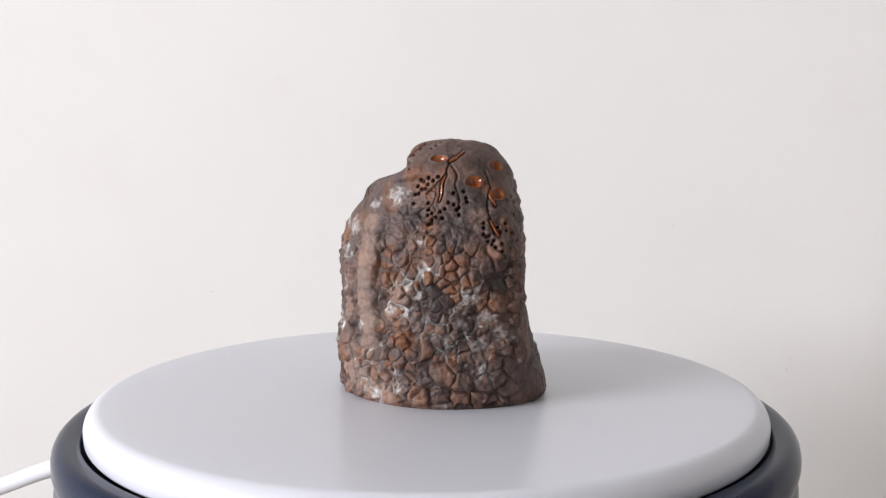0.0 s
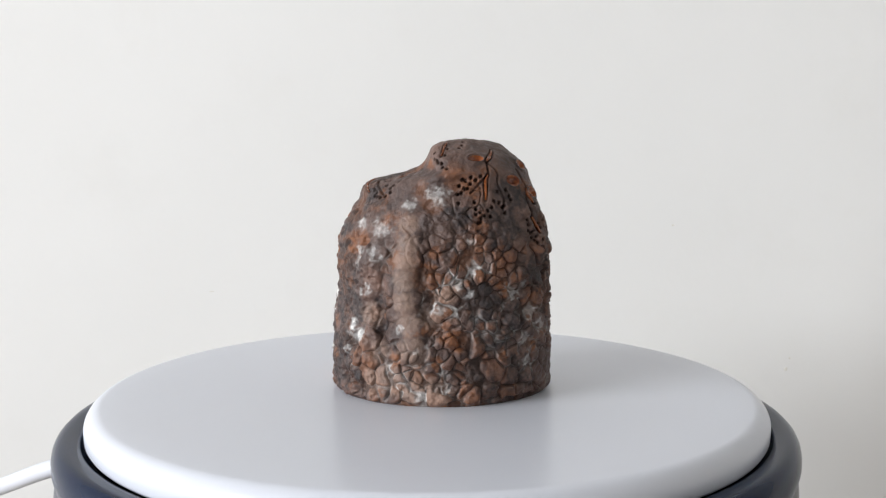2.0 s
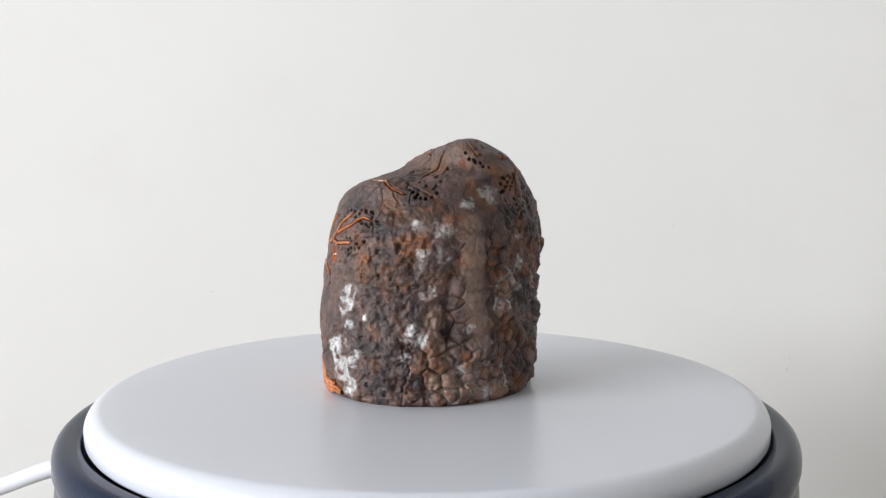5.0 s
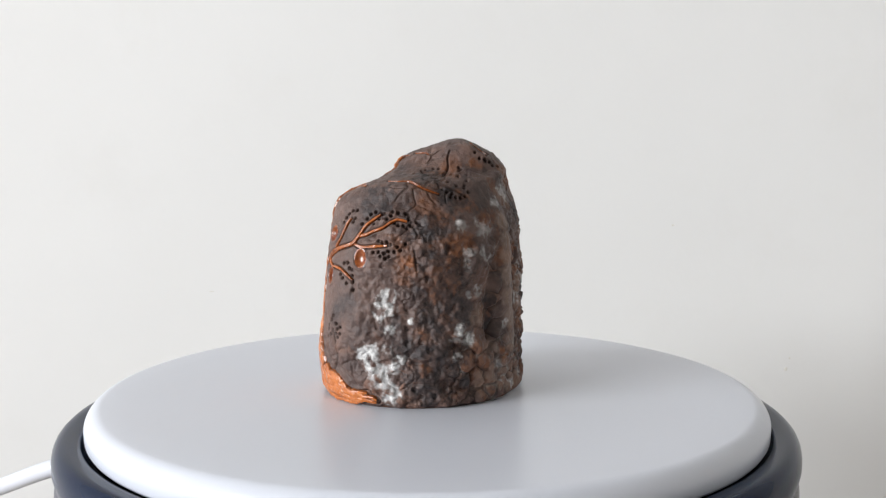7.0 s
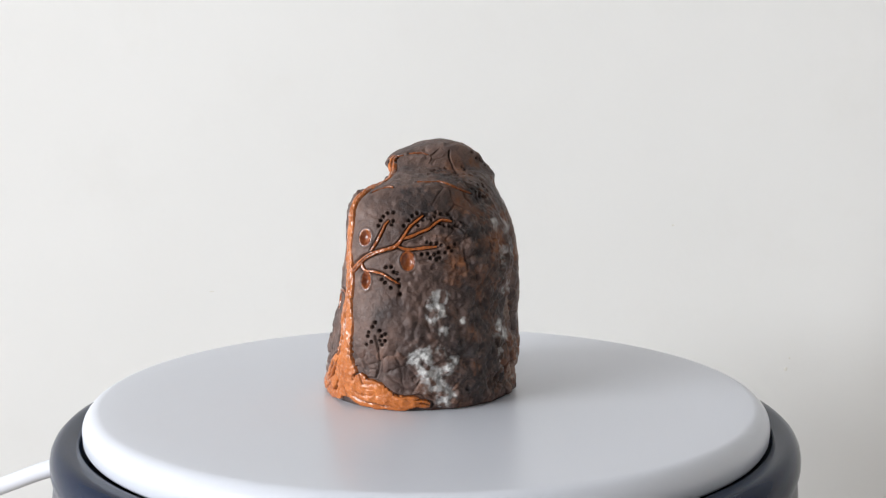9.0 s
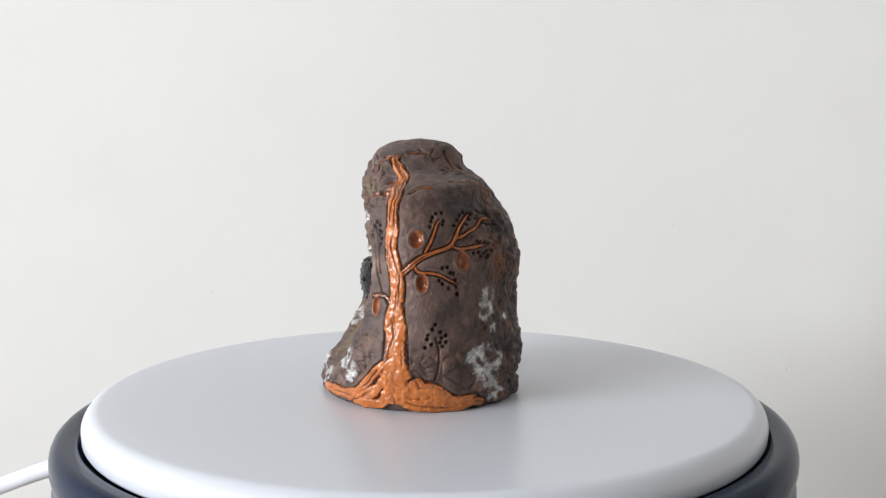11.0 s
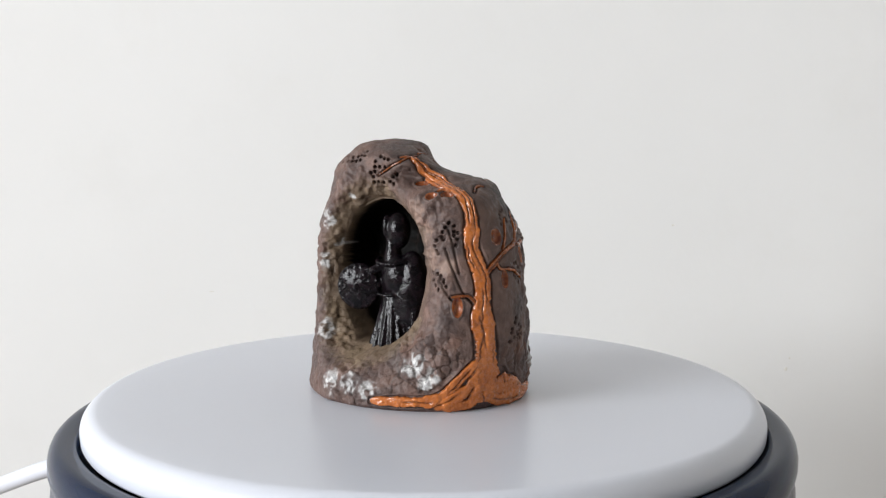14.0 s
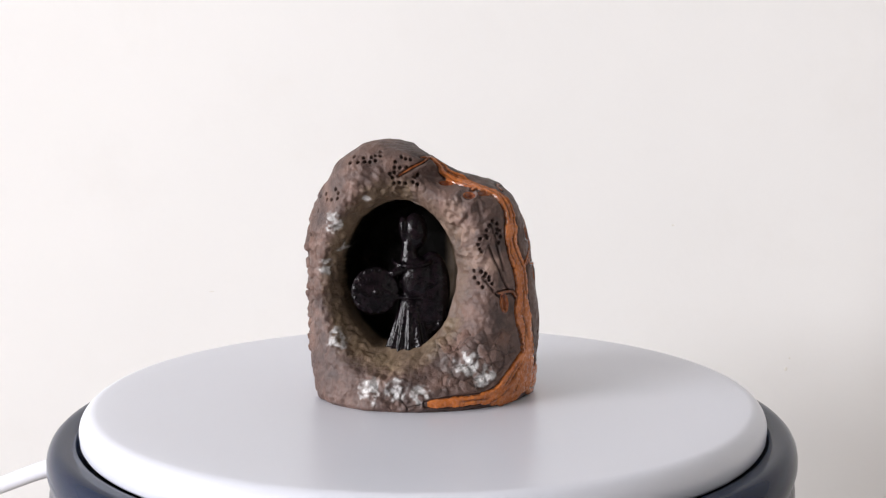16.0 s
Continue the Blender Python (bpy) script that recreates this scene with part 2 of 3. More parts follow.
def hermite(u, x, y):
    """Smooth interpolation of the rows y, given at x, at the places u."""
    s = np.diff(y, axis=0) / np.diff(x)[:, None]
    m = np.vstack([s[:1], (s[1:] + s[:-1]) / 2, s[-1:]])
    k = np.clip(np.searchsorted(x, u) - 1, 0, len(x) - 2)
    w = np.diff(x)[k][:, None]
    t = ((u - x[k]) / np.diff(x)[k])[:, None]
    return ((2 * t**3 - 3 * t**2 + 1) * y[k] + (t**3 - 2 * t**2 + t) * w * m[k]
            + (3 * t**2 - 2 * t**3) * y[k + 1] + (t**3 - t**2) * w * m[k + 1])


NICHE_AT = np.array([27.5, 4.5, 42.0])
NICHE_OUT = np.array([0.941, 0.339, 0.0])
NICHE_SIDE = np.array([-0.339, 0.941, 0.0])


def smooth(e0, e1, x):
    t = np.clip((x - e0) / (e1 - e0), 0, 1)
    return t * t * (3 - 2 * t)


def niche_place(p):
    """Across, up and out from the niche's middle, and the place relative to its egg-shaped rim (1 on the rim)."""
    v = p - NICHE_AT
    x, y, out = v @ NICHE_SIDE, v[..., 2], v @ NICHE_OUT
    half = np.where(y > 0, 19.6 - 3.2 * np.clip(y / 25, 0, 1) ** 2, 19.6)
    e = ((np.abs(x + 2.6) / half) ** 2.15 + (np.abs(y) / 25.0) ** 2.15) ** (1 / 2.15)
    return x, y, out, np.where(out > -20, e, 9.0)


def base_form(nu, na):
    """The smooth form in mm as a grid of nu rings by na angles; the ring's place u runs from 0 (foot) to 100 (crown)."""
    drop = np.hypot(np.diff(SEC[:, 0]), np.diff(SEC[:, 1]) + 0.5 * np.hypot(np.diff(SEC[:, 2]), np.diff(SEC[:, 3])))
    x = np.concatenate([[0], np.cumsum(drop)])
    x *= 100 / x[-1]
    u = np.linspace(0, 100, nu)
    rad = hermite(u, x, np.array([outline(c, na) for c in SEC]))
    mid = hermite(u, x, SEC[:, [2, 3, 0]])
    ang = np.linspace(0, 2 * np.pi, na, endpoint=False)
    # swellings at the crown's neck and at the corner of the shoulder
    for deg, at, high, wide, tall in ((222, 77, 2.2, 0.30, 4), (145, 71.5, 1.2, 0.22, 2.5), (165, 71, 1.0, 0.25, 2.5), (80, 80.5, 2.4, 0.40, 2.6),
                                  (72, 74.6, -3.2, 0.45, 2.4), (348, 60, 3.2, 0.32, 18), (328, 60, 1.6, 0.35, 18), (72, 26, 2.5, 0.28, 17), (256, 5, 1.5, 0.45, 7)):
        turn = np.angle(np.exp(1j * (ang - radians(deg))))
        rad = rad + high * np.exp(-(turn / wide) ** 2)[None] * np.exp(-((u - at) / tall) ** 2)[:, None]
    g = np.stack([mid[:, :1] + rad * np.cos(ang), mid[:, 1:2] + rad * np.sin(ang), mid[:, 2:] + 0 * rad], -1)
    # the face round the niche falls in towards its rim
    x, y, out, e = niche_place(g)
    far = 1.36 + 0.36 * smooth(0, 16, x) + 0.06 * smooth(5, 20, y)
    fall = np.clip((far - np.maximum(e, 1)) / (far - 1), 0, 1)
    fall = fall ** 1.5 * (1 - 0.25 * (1 - fall))
    depth = 9.5 + 2.0 * smooth(5, 22, y) + 2.0 * smooth(5, 22, -y)
    return g - NICHE_OUT * (depth * fall)[..., None]


# Ornament on the surface: angle round the centre in degrees, place u from foot (0) to crown (100), half width or radius in mm.
TRUNK = [(84, 83.6, 1), (88.6, 80.4, 1.5), (89, 76.7, 1.7), (87.4, 73, 1.8), (90.2, 69.7, 1.9), (90, 66, 1.9), (89.4, 62.5, 2),
    (88.3, 58.9, 2.1), (86.8, 53.9, 2.1), (87.7, 49.5, 2.2), (89.8, 45.1, 2.4), (91.1, 40.7, 2.5), (90.8, 35.4, 2.6), (90.4, 31, 3.2),
    (91.5, 25.7, 3.6), (92.2, 19.6, 3.8), (92.7, 14.3, 4.2), (93.7, 7.8, 4.6), (94, 3.5, 4.6)]
ROOT_A = [(87.8, 16.9, 1.2), (84.5, 14.7, 1.3), (80.7, 11.6, 1.4), (76.7, 8.6, 1.5), (72.8, 6.2, 1.6), (66.5, 4.5, 1.7),
    (56.8, 4.1, 1.6), (45.7, 3.9, 1.5), (31.9, 3.6, 1)]
ROOT_B = [(91.1, 14.3, 1.3), (88.2, 11.1, 1.5), (85, 8.1, 1.6), (79.9, 5.8, 1.7), (74.4, 3.8, 1.8), (68.6, 2.7, 1.5)]
ROOT_C = [(92.7, 13.4, 1.4), (92.1, 8.8, 1.6), (90.5, 5.5, 1.8), (87, 3.1, 1.8), (80.3, 2.7, 1.8), (72.6, 2.6, 1.5)]
ROOT_D = [(94.8, 14.3, 1.5), (97.9, 10.4, 1.7), (102.3, 7.7, 2), (108.3, 7.1, 2.4), (113, 7.9, 2.2), (116.2, 5.7, 2), (123, 4, 1.8),
    (129.6, 3.9, 1.6), (135.8, 4.7, 1.3)]
ROOT_E = [(95.4, 9.7, 1.6), (98.4, 5.3, 2), (103.3, 3.5, 2.2), (111.1, 3.3, 2.2), (121.2, 3.1, 2.2), (131.9, 3.1, 2)]
CUPSTEM = [(88.2, 34.6, 0.8), (84.5, 37.4, 0.9), (80.5, 37.6, 0.9), (75.5, 37.2, 0.8)]
TOPL = [(89.5, 83, 0.7), (78.2, 84, 0.6), (69.9, 83.9, 0.4)]
TOPR = [(97.1, 85.1, 0.5), (113.6, 85.7, 0.5), (125.1, 84.9, 0.3)]
FORK = [(89.5, 70.6, 1.4), (85, 71.9, 1.3), (79, 73.8, 1.3), (76, 75.2, 1)]
FORKB = [(87, 71, 1), (81.5, 71.8, 1), (77, 71.2, 0.7)]
SHELF = [(98.7, 70.7, 0.5), (103.4, 72.3, 0.7), (107.6, 72.9, 0.7), (111, 72.7, 0.4)]
CUPS = [(66.4, 73.6, 2.4, 2), (71.6, 69.6, 2, 1.7), (81.6, 70.0, 2.2, 1.5), (78.4, 34.1, 1.6, 3)]
WHITE = [(332, 59.1, 2.2), (325.7, 44.3, 2), (54.9, 16.9, 2.6), (65.6, 12.3, 2.6), (137.6, 35.2, 2.4), (135.2, 18, 3.5),
    (141.9, 9.9, 3.5), (14, 8, 3)]
ROOT_G = [(102.9, 11.9, 2.2), (106.7, 8.4, 2.6), (112.3, 8.4, 2.2), (116.7, 6.3, 2.2), (122, 4.4, 2), (129, 3.6, 1.8),
    (135.9, 3.4, 1.5), (141, 2.9, 1)]
LOWTWIG = [(110.8, 25), (112.7, 20.9), (113.8, 15.4), (113.2, 11.6)]
DOTS_LOW = [(110.2, 29.4), (109.1, 28), (107.3, 26.1), (106.9, 24.8), (112.8, 26.9), (113.8, 25.1), (115.6, 25.8), (115.8, 23.7),
    (114.4, 22.4), (113.2, 23.6), (109.1, 23.1), (106.3, 22)]
BRANCH = [(91.3, 43.8, 1.5), (96.7, 47.1, 1.5), (101, 49.5, 1.4), (106.5, 51.3, 1.2), (112.1, 52.4, 1.1), (117.2, 53.5, 1.1),
    (120.3, 55.7, 0.9), (124.3, 59.3, 0.8), (128.7, 61.5, 0.7), (132.9, 63.2, 0.5)]
BRANCH_B = [(120.8, 55.9, 0.8), (125.5, 56.7, 0.8), (130.3, 58, 0.7), (135.2, 59.1, 0.7), (138.6, 60.5, 0.7), (143.1, 61.7, 0.7),
    (149.3, 61.2, 0.5)]
BRANCH_C = [(118.7, 53.4, 0.9), (122.9, 52.6, 0.9), (128.4, 52.8, 0.9), (134.2, 53.2, 0.8), (138.7, 53.4, 0.5)]
BRANCH_D = [(104.4, 51.8, 0.7), (107.4, 54.8, 0.8), (109.9, 57.9, 0.8), (111.9, 60.3, 0.6), (113.8, 61.6, 0.4)]
BRANCH_E = [(98.9, 48, 0.8), (101, 45.9, 0.8), (106.9, 45.4, 0.7), (111.7, 44.7, 0.7), (115.9, 43.2, 0.6), (120.1, 41.7, 0.4)]
CUPS_B = [(100.8, 56, 2.2, 2.6), (123.5, 48.9, 2.2, 3), (103.2, 42.4, 1.7, 2.8)]
DOTS_B1 = [(108.4, 60), (109.6, 61.7), (111.1, 63), (113.5, 64.1), (116.7, 64.3), (115.4, 60.5), (116.3, 61.6), (121.8, 60),
    (124.7, 61.7), (126.9, 63.1), (129.8, 63.9), (132.5, 61.7), (129.5, 60.1), (133.6, 63.2), (139.4, 62.8), (143.4, 63.9), (147.9, 63.9),
    (150.3, 62.8), (141.8, 60.5), (144.2, 59.9), (147.1, 59.8), (150.9, 60.1)]
DOTS_B2 = [(133.6, 54.8), (135.7, 54.4), (138.7, 54.4), (141.1, 53.7), (144.7, 53), (148.8, 54.1), (139.6, 51.6), (143.2, 51.5),
    (146.5, 52), (130.8, 51.1), (134, 51.3), (137.3, 50.9), (135.3, 49.9), (138.5, 49.3), (140.3, 49.9), (112.9, 46.9), (115.5, 47.1),
    (117, 45.4), (118.8, 45.1), (111.4, 43.1), (113.1, 42.1), (116.3, 40.5), (119.6, 43.1), (120.2, 41), (120.9, 38.5)]
DOTS_TOP = [(132.7, 78.3), (130.6, 77.3), (137.7, 77.6), (142.4, 79.2), (146.1, 76.9), (168, 76.9), (175.3, 78.8), (175.3, 76.4),
    (162.9, 74.9)]
GROOVE_TOP = [(157.5, 86.4), (157.2, 83.2), (158.5, 79.9), (160.5, 76.4)]
SHELF_B = [(124.5, 74.8, 0.6), (132.4, 74.7, 0.6), (140.2, 74.7, 0.6), (147.9, 73.6, 0.5), (156.6, 72, 0.5), (168, 70.1, 0.3)]
DARKGR = [(154.1, 51.9), (155, 49.2), (156, 45.7)]
T1 = [(261.2, 82.3), (261, 79.4), (264.8, 77.3), (266, 74.2), (259.6, 70.7)]
T1B = [(264.8, 77.3, 0.4), (270, 74.4, 0.7), (270, 71, 0.7), (268.8, 68.2, 0.4)]
T2 = [(263, 81.6), (270, 79), (277.2, 76.3), (280.8, 70.1), (279.6, 65.3)]
T3 = [(300.4, 79.2), (302.4, 74), (296.5, 69), (295.2, 66), (296.8, 62.4), (299.2, 57.8)]
T3B = [(300, 72, 0.4), (298.4, 69.9, 0.7), (299.4, 66.7, 0.5)]
T3C = [(296.5, 62.1, 0.5), (299, 59.4, 0.6), (301.3, 56.8, 0.4)]
T4 = [(261.2, 82.3, 0.6), (266, 83.3, 1.0), (275, 85.2, 0.8), (286.8, 87.1, 0.5)]
CUPS_C = [(248.4, 83.4, 2.6, 1.5), (292, 75.1, 2.5, 1.9), (303.6, 70.7, 2.2, 2), (314.4, 80.7, 2.1, 1.9)]
DOTS_C1 = [(252.8, 76.3), (259.7, 76.8), (248.8, 75.5), (252.8, 75.1), (260.3, 75.4), (259, 74), (250.8, 73.3), (254.9, 72.3),
    (257.6, 72.3), (250.3, 70.3), (252.8, 70.7), (251.1, 67.1), (261.6, 67.4), (262.6, 65.2), (265.4, 64.1), (262.9, 63.4), (266.1, 62.1),
    (266.2, 61), (264.6, 60.7), (268.2, 62.9), (271.8, 62.7), (270, 64.7), (272.4, 65.7), (274.2, 67.9), (278, 71.1), (284.4, 71.7),
    (285, 69.5), (285, 68.2), (277.4, 67.2), (279, 65.7), (280.5, 66.3), (280.8, 63.9)]
DOTS_C2 = [(293.8, 61.2), (294, 59.7), (294.2, 57.6), (295.6, 56.9), (296.5, 55.4), (296.9, 57.2), (299.1, 55.6), (298.4, 54.3),
    (300.1, 53.4), (302.8, 54.5), (302.9, 52.1), (301.9, 58.4), (300.7, 59.9), (304.3, 61.1), (305, 58.9), (309, 57.9), (312.7, 55.3),
    (312.7, 63.5), (202.8, 82.4), (209.5, 81.4), (225.4, 88.5), (229, 90), (227.6, 93.2)]
WHITE_C = [(295.3, 30.6, 2.6), (300.5, 25.9, 2.6), (290.6, 21.6, 2.2), (291, 14, 2.4), (228.2, 4, 2)]
ORANGE_C = [(252.4, 22.5, 3.6), (239.5, 15.7, 2), (277.8, 17.1, 2.5), (295.9, 19.6, 2.2)]
WHITE_D = [(235.2, 69.6, 3.4), (217.6, 66.3, 2.6), (199.6, 58.2, 3.4), (199.2, 50.5, 2.8), (187.6, 37.2, 1.4), (184.8, 25.4, 2.2),
    (188.4, 22.2, 2), (181.2, 17, 2), (242, 32.8, 1.8), (254, 40.7, 1.8), (259.2, 38, 1.8), (261.2, 54.7, 1.5), (218, 26, 1.6)]
PALE = [(219.5, 59.5, 3.6), (220.5, 54, 4), (220.5, 48.2, 4), (219.8, 42, 4), (220.5, 35, 4), (223, 28, 4.4), (226, 19, 5), (224, 6.5, 6), (237, 5, 6), (211, 10, 6),
    (205, 18, 4), (236, 30, 4), (196, 30, 4), (247, 38, 4), (200, 8, 5)]
ORANGE_D = [(248.4, 23.3, 2.4), (254, 24.6, 2.4), (242, 36.4, 3), (235.2, 26, 2.6), (238.4, 50.9, 2.6), (235.2, 45.5, 2.6), (260, 48.7, 3.2), (280, 38.9, 3),
    (266, 59.3, 3.2), (259.2, 5.8, 2.6), (216, 16, 2.4), (176.8, 52.4, 3.2), (183.2, 49.9, 2.6), (157.6, 67.4, 1.6), (167.6, 53.4, 2.6), (151.2, 48.9, 2.2),
    (157.6, 43.7, 3), (172.8, 30.4, 2.2), (164.4, 12.9, 2), (176, 46.8, 2.4), (191.6, 80.9, 2.6), (296, 20.6, 2.2), (240, 15, 2)]
DOTS_S = [(168.9, 71.9), (173.2, 70.9), (177.9, 70), (177.5, 68.9), (181.5, 68.6), (185.2, 68.4), (189.3, 69), (191.8, 70.5),
    (187.6, 72.1), (187.7, 73.1), (179.6, 73.1), (170, 74.5), (156.7, 75.8), (135.1, 77.9), (135.5, 78.6), (158, 77.5), (148.5, 79.2),
    (158.3, 78.7), (173.4, 78.1), (171.8, 79.5), (188.5, 74.6), (176.7, 76), (185.4, 76.5), (192.9, 85.7), (197.7, 82.9), (204.5, 81.7),
    (208.4, 88.1), (211.6, 84.9), (212.7, 80), (218.8, 79.6)]
DOTS_S2 = [(135.2, 63.3), (140.4, 64), (149.6, 63.6), (150.3, 62.1), (155, 60.9), (152.8, 59.6), (149, 59.3), (143.7, 60.1),
    (137.1, 61.8)]
GROOVE_S = [(159.9, 74.4), (175.4, 72), (186.3, 69.6)]
GROOVE_S2 = [(194.2, 91.9, 0.4), (203.5, 87.2, 0.5), (207.2, 84.4, 0.3)]
ORANGE_S = [(182.6, 70.6, 1.6)]
WHITE_E = [(140.8, 36.8, 2.6), (142, 34.1, 2.4), (137.6, 31.2, 2.2), (144, 26.2, 2), (132.8, 18.7, 2), (130, 17.7, 2.2), (136.4, 14.3, 2.6),
    (142, 12.5, 3), (148.4, 14.5, 2.3), (141.2, 10.6, 2.2), (148.4, 6.9, 2.6), (147.6, 3.9, 2.8), (151.6, 5.2, 1.8), (151.2, 30.3, 1.2),
    (154.4, 29.5, 1.5), (182.8, 26.2, 2.2), (189.2, 22.7, 2), (152, 17.1, 1.7), (144, 20, 1.8)]
LICHEN = [(181.6, 59, 2.4), (186.8, 51.6, 2.4), (186.8, 47.2, 2.2), (193.6, 38.5, 2)]
VEINS = [(232, 6, 9), (221, 9, 8), (243, 9, 6), (293, 25, 11), (290, 36, 7), (243, 33, 8), (250, 42, 7), (300, 14, 6), (225, 24, 6), (262, 46, 7), (186, 20, 8)]
RIDGE = [(216, 65), (220.3, 58), (220.8, 51), (220, 44), (220.4, 36), (222.4, 29), (225.5, 22), (226.5, 15)]
FURROW = [(205.5, 46), (204, 40), (203.6, 34), (203.8, 29), (204, 23)]
SOOT_SHADE = [(157.2, 20.6, 7), (169.2, 30.6, 8), (178.4, 45.1, 6), (176.4, 19.5, 8), (165.2, 9.2, 7), (182.4, 7.9, 5), (172, 37.8, 7), (158, 42, 5),
    (167.2, 50.5, 5), (179.2, 68.2, 6), (162, 59.3, 6), (184.8, 31.6, 5), (147, 29.5, 3), (260.8, 13.7, 5), (272, 22.5, 6), (269.2, 33.9, 6), (285.6, 11.8, 6),
    (251.2, 63, 5), (276.8, 59, 7), (287.2, 70.3, 6), (266.4, 7.3, 5), (204, 34, 3.4), (204, 27, 3)]
DOTS_F1 = [(77.7, 60.9), (75.4, 59.4), (73.4, 57.9), (72.2, 56.2), (73, 55.5), (68.7, 55.1), (66.9, 53.2), (67.3, 51.6), (68.3, 50.9),
    (80, 59.9), (79.4, 58.1), (81.1, 57.7), (79, 56.8), (80.4, 55.7), (79.1, 53.7), (61.9, 44.5), (62, 42.3), (66.6, 44.3), (69.3, 43.8),
    (68.6, 42.9), (71.2, 42.6), (71.2, 41.7), (72.7, 40.5), (64.3, 40.6), (66.9, 39.4)]
DOTS_F2 = [(39.6, 81.9), (37.8, 79.8), (44.4, 79.8), (51.7, 79.8), (24.9, 77.5), (32.7, 78), (19.6, 76), (12.6, 73.9), (18, 74),
    (23, 73.8), (32.4, 74.3), (34.1, 73.4), (45.1, 76.2), (54.3, 76.9), (47.5, 83.9), (52.2, 83.2), (57.3, 82.8)]
DOTS_F3 = [(345.5, 84.1), (344.8, 81.6), (353.8, 81.8), (358.1, 83.8), (1.6, 82), (7.8, 82), (8.8, 83.9), (14.4, 82.5), (13.7, 84.6),
    (20.4, 84.4), (19.7, 86.6), (308.5, 68.3), (315.1, 69.5), (317.1, 67.5), (321.3, 67.6), (325.4, 71.4), (327.9, 70), (327.5, 68.1)]
TOPBR = [(29.3, 76.6, 0.3), (50.5, 78.7, 0.5), (63.7, 80.9, 0.5), (77, 83.3, 0.5), (92.7, 84.3, 0.5)]
GROOVE_F3 = [(67.1, 42.5), (71, 39.9), (74.4, 37.2), (76.8, 35.8)]
WHITE_F = [(329.6, 60.2, 3), (325.6, 44.5, 2.4), (335.5, 21.3, 3.6), (359.6, 7.3, 3.5), (12.1, 6.7, 3), (27.6, 6.6, 3),
    (54.8, 16.1, 4), (62.5, 10.1, 2.5), (334.3, 51.1, 2), (348.7, 68.4, 1.5)]
PALE_F = [(54.1, 64.3, 4), (59.1, 56.9, 4), (61.3, 49.6, 3.5), (72.5, 46.3, 3), (41.4, 58.2, 3)]
GROOVE_F1 = [(76.6, 59.1), (77.5, 54.6), (78.4, 49.3), (79.6, 44.8)]
GROOVE_F2 = [(73.1, 52.4), (75.1, 48.3), (78.3, 43), (81.8, 38.5), (85.6, 35.3)]

RELIEF = [("trunk", TRUNK), ("root", ROOT_A), ("root", ROOT_B), ("root", ROOT_C), ("root", ROOT_D), ("root", ROOT_E), ("root", ROOT_G),
          ("branch", BRANCH), ("branch", BRANCH_B), ("branch", BRANCH_C), ("branch", BRANCH_D), ("branch", BRANCH_E), ("branch", FORK),
          ("branch", FORKB), ("twig", CUPSTEM), ("twig", TOPL), ("twig", TOPR), ("twig", SHELF), ("twig", SHELF_B), ("twig", T1B),
          ("twig", T3B), ("twig", T3C), ("twig", T4), ("twig", TOPBR), ("twig", GROOVE_S2)]
GROOVES = [LOWTWIG, GROOVE_TOP, DARKGR, T1, T2, T3, GROOVE_S, GROOVE_F1, GROOVE_F2, GROOVE_F3]
DOTS = [DOTS_LOW, DOTS_B1, DOTS_B2, DOTS_TOP, DOTS_C1, DOTS_C2, DOTS_S, DOTS_S2, DOTS_F1, DOTS_F2, DOTS_F3]
HOLLOWS = CUPS + CUPS_B + CUPS_C

NU, NA = 520, 900


def value_noise(p, size, seed):
    """Smooth noise between -1 and 1 with features of that size."""
    q = p / size + 100.0
    i = np.floor(q).astype(np.int64)
    f = q - i
    f = f * f * (3 - 2 * f)
    out = np.zeros(len(p))
    for c in range(8):
        o = np.array([c & 1, c >> 1 & 1, c >> 2 & 1])
        k = i + o
        h = (k[:, 0] * 73856093) ^ (k[:, 1] * 19349663) ^ (k[:, 2] * 83492791) ^ (seed * 2654435761)
        h = (h ^ (h >> 13)) * 1274126177 & 0x7FFFFFFF
        h = (h ^ (h >> 16)) & 0xFFFF
        w = np.prod(np.where(o == 1, f, 1 - f), axis=1)
        out += w * (h / 32767.5 - 1)
    return out


def cells(p, size, seed):
    """Nearest and second nearest distance to scattered seeds, in sizes, and the nearest seed's own number."""
    q = p / size + 50.0
    i = np.floor(q).astype(np.int64)
    d1, d2, own = np.full(len(p), 9.0), np.full(len(p), 9.0), np.zeros(len(p))
    for dx in (-1, 0, 1):
        for dy in (-1, 0, 1):
            for dz in (-1, 0, 1):
                k = i + np.array([dx, dy, dz])
                h = (k[:, 0] * 73856093) ^ (k[:, 1] * 19349663) ^ (k[:, 2] * 83492791) ^ (seed * 2654435761)
                h = (h ^ (h >> 13)) * 1274126177 & 0x7FFFFFFF
                h = h ^ (h >> 15)
                spot = k + 0.5 + 0.42 * np.stack([(h & 1023) / 511.5 - 1, (h >> 10 & 1023) / 511.5 - 1, (h >> 20 & 1023) / 511.5 - 1], 1)
                d = np.sqrt(((q - spot) ** 2).sum(1))
                near = d < d1
                d2 = np.where(near, d1, np.minimum(d2, d))
                own = np.where(near, (h >> 3 & 4095) / 4095, own)
                d1 = np.where(near, d, d1)
    return d1, d2, own


FORM = base_form(NU, NA)


def normals_of(g):
    a = np.roll(g, -1, 1) - np.roll(g, 1, 1)
    b = np.gradient(g, axis=0)
    n = np.cross(a, b)
    return n / np.maximum(np.linalg.norm(n, axis=2, keepdims=True), 1e-9)


FORM_N = normals_of(FORM)


